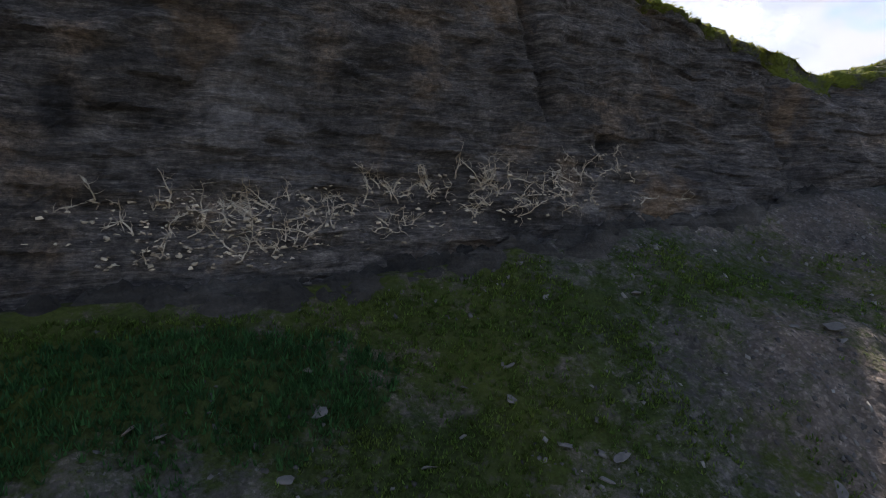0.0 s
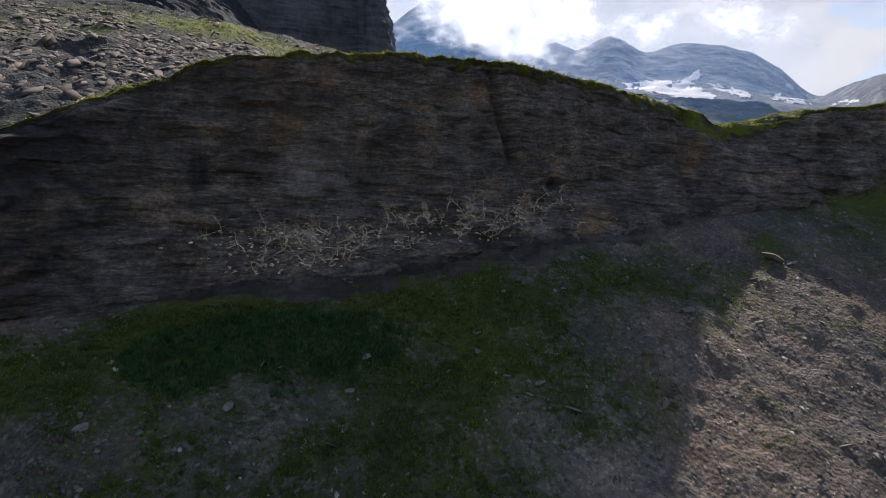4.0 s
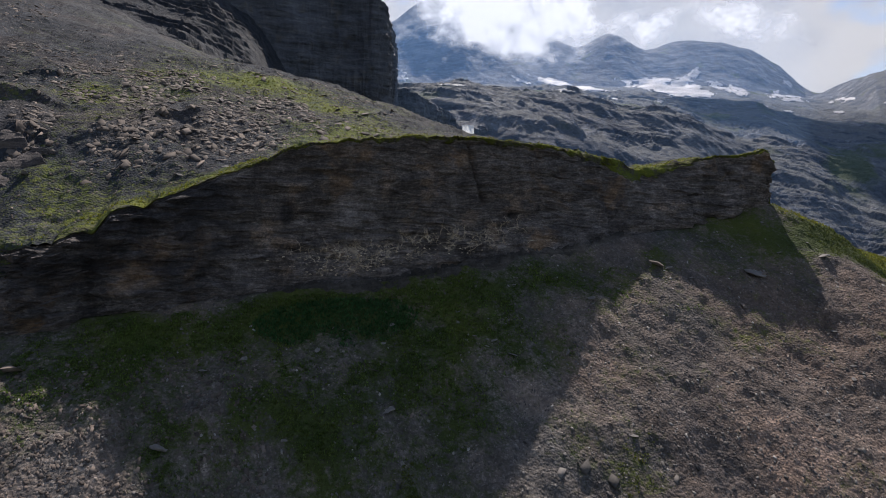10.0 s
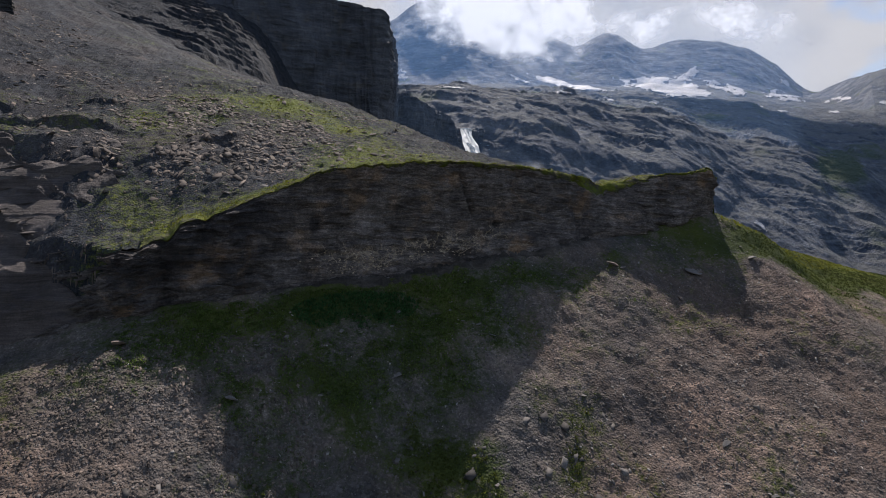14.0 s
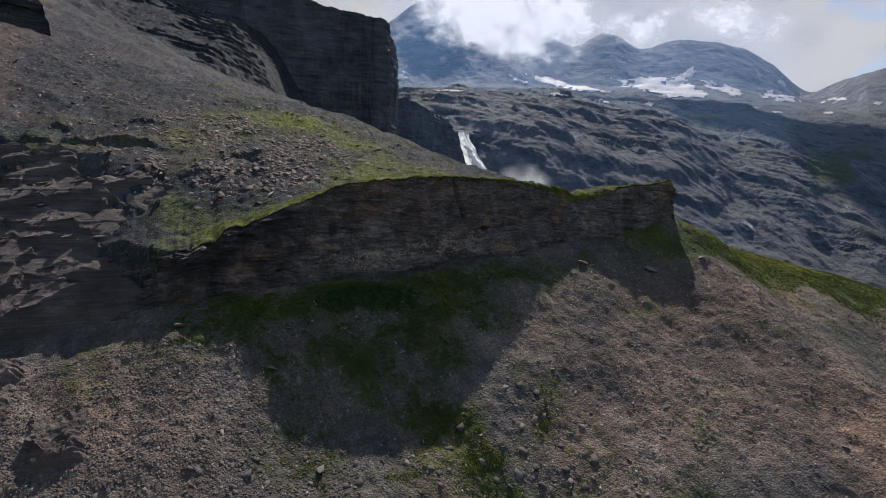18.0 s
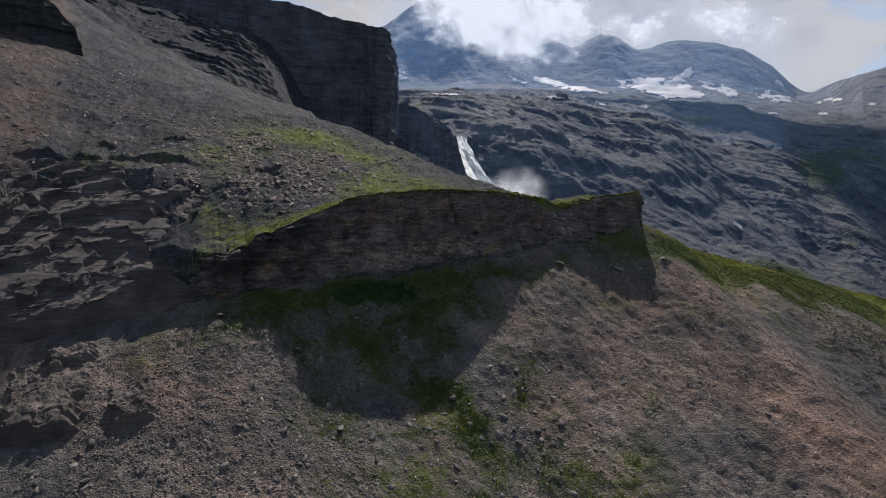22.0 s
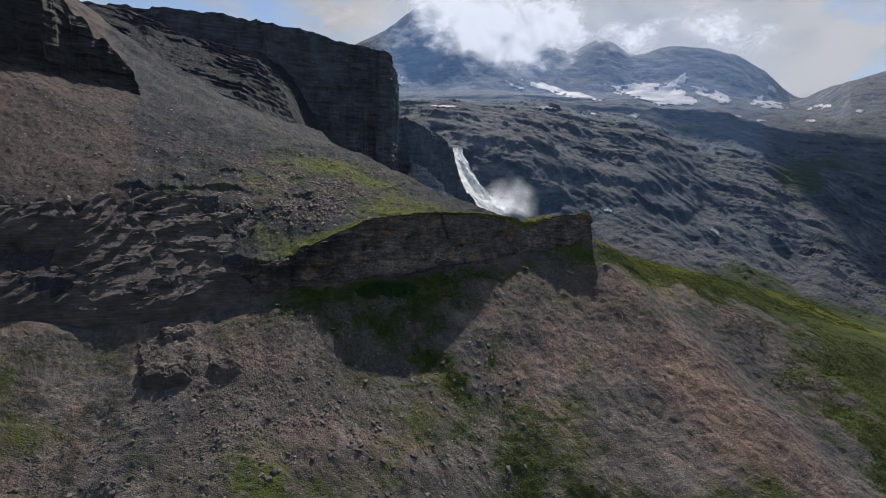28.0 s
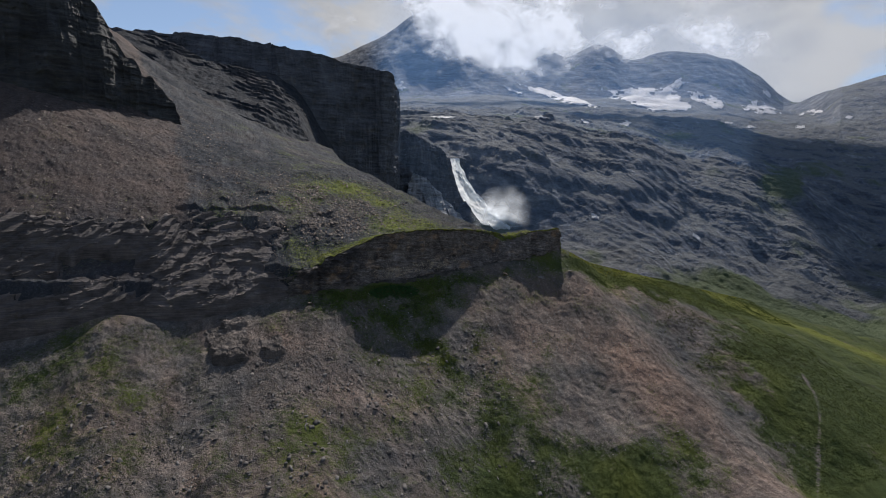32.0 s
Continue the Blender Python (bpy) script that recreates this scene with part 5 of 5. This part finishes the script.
# tilted slabs of the broken ledges
def slabs(name, x, y, z, size, seed, label, owner, dip_s=0.20, dip_d=-0.04):
    """Thin many-sided plates of bedrock that all dip the same way; the largest 280 are parts of the rock they belong to."""
    g = np.random.default_rng(seed)
    co, faces = [], []
    order = np.argsort(-size)
    for nth, (x_, y_, z_, k) in enumerate(zip(x[order], y[order], z[order], size[order])):
        if nth == 280:
            co, faces = [], []
        n = int(g.integers(5, 9))
        a = np.sort(g.uniform(0, 2 * np.pi, n)) + 0.2
        r = g.uniform(0.75, 1.2, n)
        u, w = k * r * np.cos(a), 0.5 * k * r * np.sin(a)
        th = k * g.uniform(0.07, 0.16)
        ds, dd = dip_s + g.normal(0, 0.035), dip_d + g.normal(0, 0.05)
        turn = g.normal(0, 0.25)
        us, ws = u * math.cos(turn) - w * math.sin(turn), u * math.sin(turn) + w * math.cos(turn)
        px, py = x_ + us * ALONG[0] + ws * OUT[0], y_ + us * ALONG[1] + ws * OUT[1]
        top = z_ + us * ds + ws * dd + 0.5 * th + 0.12 * th * g.normal(0, 1, n)
        i = len(co)
        co += [(px[j], py[j], top[j]) for j in range(n)] + [(px[j], py[j], top[j] - th) for j in range(n)]
        faces += [tuple(range(i, i + n)), tuple(range(i + 2 * n - 1, i + n - 1, -1))]
        faces += [(i + j, i + n + j, i + n + (j + 1) % n, i + (j + 1) % n) for j in range(n)]
        if nth < 280:
            me = bpy.data.meshes.new("slab")
            me.from_pydata([tuple(map(float, p)) for p in co], [], faces)
            me.materials.append(LEDGE)
            new("slab", me).parent = owner
            co, faces = [], []
    me = bpy.data.meshes.new(name)
    me.from_pydata([tuple(map(float, p)) for p in co], [], faces)
    me.materials.append(LEDGE)
    return tagged(new(name, me), label, "rock slabs", kind="stuff")


g = np.random.default_rng(41)
n = 620
s, b = g.uniform(-140, -48, n), g.uniform(0, 26, n)
ok = s < -50 - 0.3 * b
s, b = s[ok], b[ok]
x, y = world_xy(s, -b)
slabs("ledge_slabs", x, y, ledge_z(s, b) + 0.42, 0.35 + 1.25 * g.power(0.5, len(s)), 43, "broken reddish-grey shale slabs on the ledges", bpy.data.objects["rock_ledges"], 0.17, -0.08)
n = 330
s, v = g.uniform(-62, -38, n), g.uniform(0.05, 1, n)
x, y, z = wall_point(s, v)
slabs("wall_slabs", x, y, z, 0.35 + 1.0 * g.power(0.5, n), 45, "jutting shale slabs of the low cliff", bpy.data.objects["rock_wall"], 0.20, -0.06)


# the broken slab that juts from the scree: a thick block with a steep, layered front, and a smaller one beside it
def slab_block(s0, s1, d0, d1, rise, slant, seed):
    S, D = np.meshgrid(np.linspace(s0 - 2.5, s1 + 2.5, 130), np.linspace(d0 - 1, d1 + 3, 150))
    front = d1 + slant * (S - 0.5 * (s0 + s1)) + 0.7 * fbm(S / 3.4, D / 1.2, 0, 3, 0.5, seed) - D
    left = S - s0 - 0.12 * (D - d0) + 0.9 * fbm(D / 2.6, 0.5, 0, 4, 0.6, seed + 3)
    right = s1 - S + 0.9 * fbm(D / 2.6, 2.5, 0, 4, 0.6, seed + 4)
    inside = smooth(-0.35, 1.1, front) * smooth(-0.2, 0.5, left) * smooth(-0.3, 2.2, right)
    high = rise * smooth(d0 - 1, d1 - 2, D)
    q = (high - 0.12 * S + 0.5 * fbm(S / 3, D / 3, 0, 3, 0.55, seed + 6)) / 0.5
    high = high + 0.35 * (smooth(0, 0.25, q - np.floor(q)) - (q - np.floor(q))) + 0.16 * fbm(S / 2.0, D / 2.0, 0, 4, 0.55, seed + 8)
    return (*world_xy(S, D), ground_z(S, D) - 0.5 + inside * (0.6 + high))


SLAB = rock_material("weathered_slab", (0.050, 0.042, 0.038), (0.110, 0.090, 0.079), (0.185, 0.150, 0.130), (0.13, 0.095, 0.07), -6, 0.8)
slab = new("broken_slab")
slab.location = (*[float(q) for q in world_xy(-67.0, 15.0)], float(ground_z(np.float64(-67.0), np.float64(15.0))))
tagged(slab, "thick tilted block of weathered brown shale jutting from the scree", "rock slab")
for i, row in enumerate(((-73.0, -61.5, 8.0, 23.0, 1.9, 0.20), (-59.0, -51.5, 18.0, 24.5, 0.9, 0.25), (-69.0, -61.0, 4.0, 10.0, 1.4, 0.0))):
    x, y, z = slab_block(*row, 800 + 11 * i)
    ob = mesh_grid("slab_piece", x - slab.location[0], y - slab.location[1], z - slab.location[2], SLAB, False)
    ob.parent = slab


# sod that curls over the edge of the wall
S4, C4 = np.meshgrid(axis((-40, 56, 0.2)), np.linspace(0, 1, 16))
hang = 0.22 + 0.4 * np.clip(0.5 + fbm(S4 / 3.0, 0.5, 0, 4, 0.6, 901), 0, 1.2) + 1.8 * np.exp(-((S4 - 33) / 6) ** 2) * np.clip(0.6 + fbm(S4 / 2.0, 0.5, 0, 3, 0.6, 903), 0, 1.2)
hang = hang * smooth(-34, -6, S4)
hx, hy, hz = wall_point(S4, np.clip((lip_z(S4) - hang * np.clip((C4 - 0.45) / 0.55, 0, 1) - foot_z(S4) + 1.5) / (lip_z(S4) - foot_z(S4) + 1.5), 0, 1))
inward = lip_b(S4) + 2.2 * np.clip((0.5 - C4) / 0.5, 0, 1)
tx, ty = world_xy(S4, -inward)
front = smooth(0.40, 0.52, C4)
curl = 0.22 * np.sin(np.pi * np.clip(C4 * 1.05, 0, 1)) * (1 + 0.8 * fbm(S4 / 0.9, C4 * 3, 0, 3, 0.6, 905)) - 0.25 * smooth(0.9, 1.0, C4) - 0.3 * smooth(0.12, 0.0, C4)
SX, SY = tx * (1 - front) + hx * front + OUT[0] * curl, ty * (1 - front) + hy * front + OUT[1] * curl
SZ = above_z(S4, inward) * (1 - front) + hz * front + 0.5 * curl
tagged(mesh_grid("turf_edge", SX, SY, SZ, HILL, True, {"grass": np.full(SX.shape, 0.40) + 0.2 * fbm(S4 / 2, C4 * 2, 0, 3, 0.6, 907), "warm": np.full(SX.shape, 0.35)}), "sod of yellow-green grass curling over the cliff edge", "turf edge", kind="structure")
g = np.random.default_rng(911)
k = g.integers(0, SX.size, 9000)
k = k[g.uniform(0, 1, len(k)) < smooth(-32, -6, S4.ravel()[k])]
near = np.stack([SX.ravel()[k], SY.ravel()[k], SZ.ravel()[k]], -1) + g.normal(0, 0.06, (len(k), 3))
tip = near + np.stack([0.22 * OUT[0] + g.normal(0, 0.12, len(k)), 0.22 * OUT[1] + g.normal(0, 0.12, len(k)), g.uniform(-0.10, 0.18, len(k))], -1)
side = np.stack([ALONG[0] * np.full(len(k), 0.045), ALONG[1] * np.full(len(k), 0.045), np.zeros(len(k))], -1)
co = np.stack([near - side, near + side, tip], 1).reshape(-1, 3)
tagged(quad_object("edge_blades", co, np.arange(len(co)).reshape(-1, 3), GOLD), "grass blades hanging over the cliff edge", "grass", kind="stuff")


# stones that can be told apart on the slope below the wall
g = np.random.default_rng(61)
floor_of = bpy.data.objects["ground"]
for i in range(290):
    s, d = float(g.uniform(-30, 55)), float(2.5 + 45 * g.power(1.2))
    x, y = world_xy(s, d)
    k = float(0.14 + 0.26 * g.power(0.5))
    ob = new("stone", ROCKS[i % 8])
    ob.matrix_world = pose(float(x), float(y), float(ground_z(np.float64(s), np.float64(d))) + 0.12 * k, float(g.normal(24, 12)), float(g.normal(0, 14)), float(g.uniform(0, 360))) @ Matrix.Diagonal((k * 1.5, k, k * 0.8, 1))
    ob.parent = floor_of
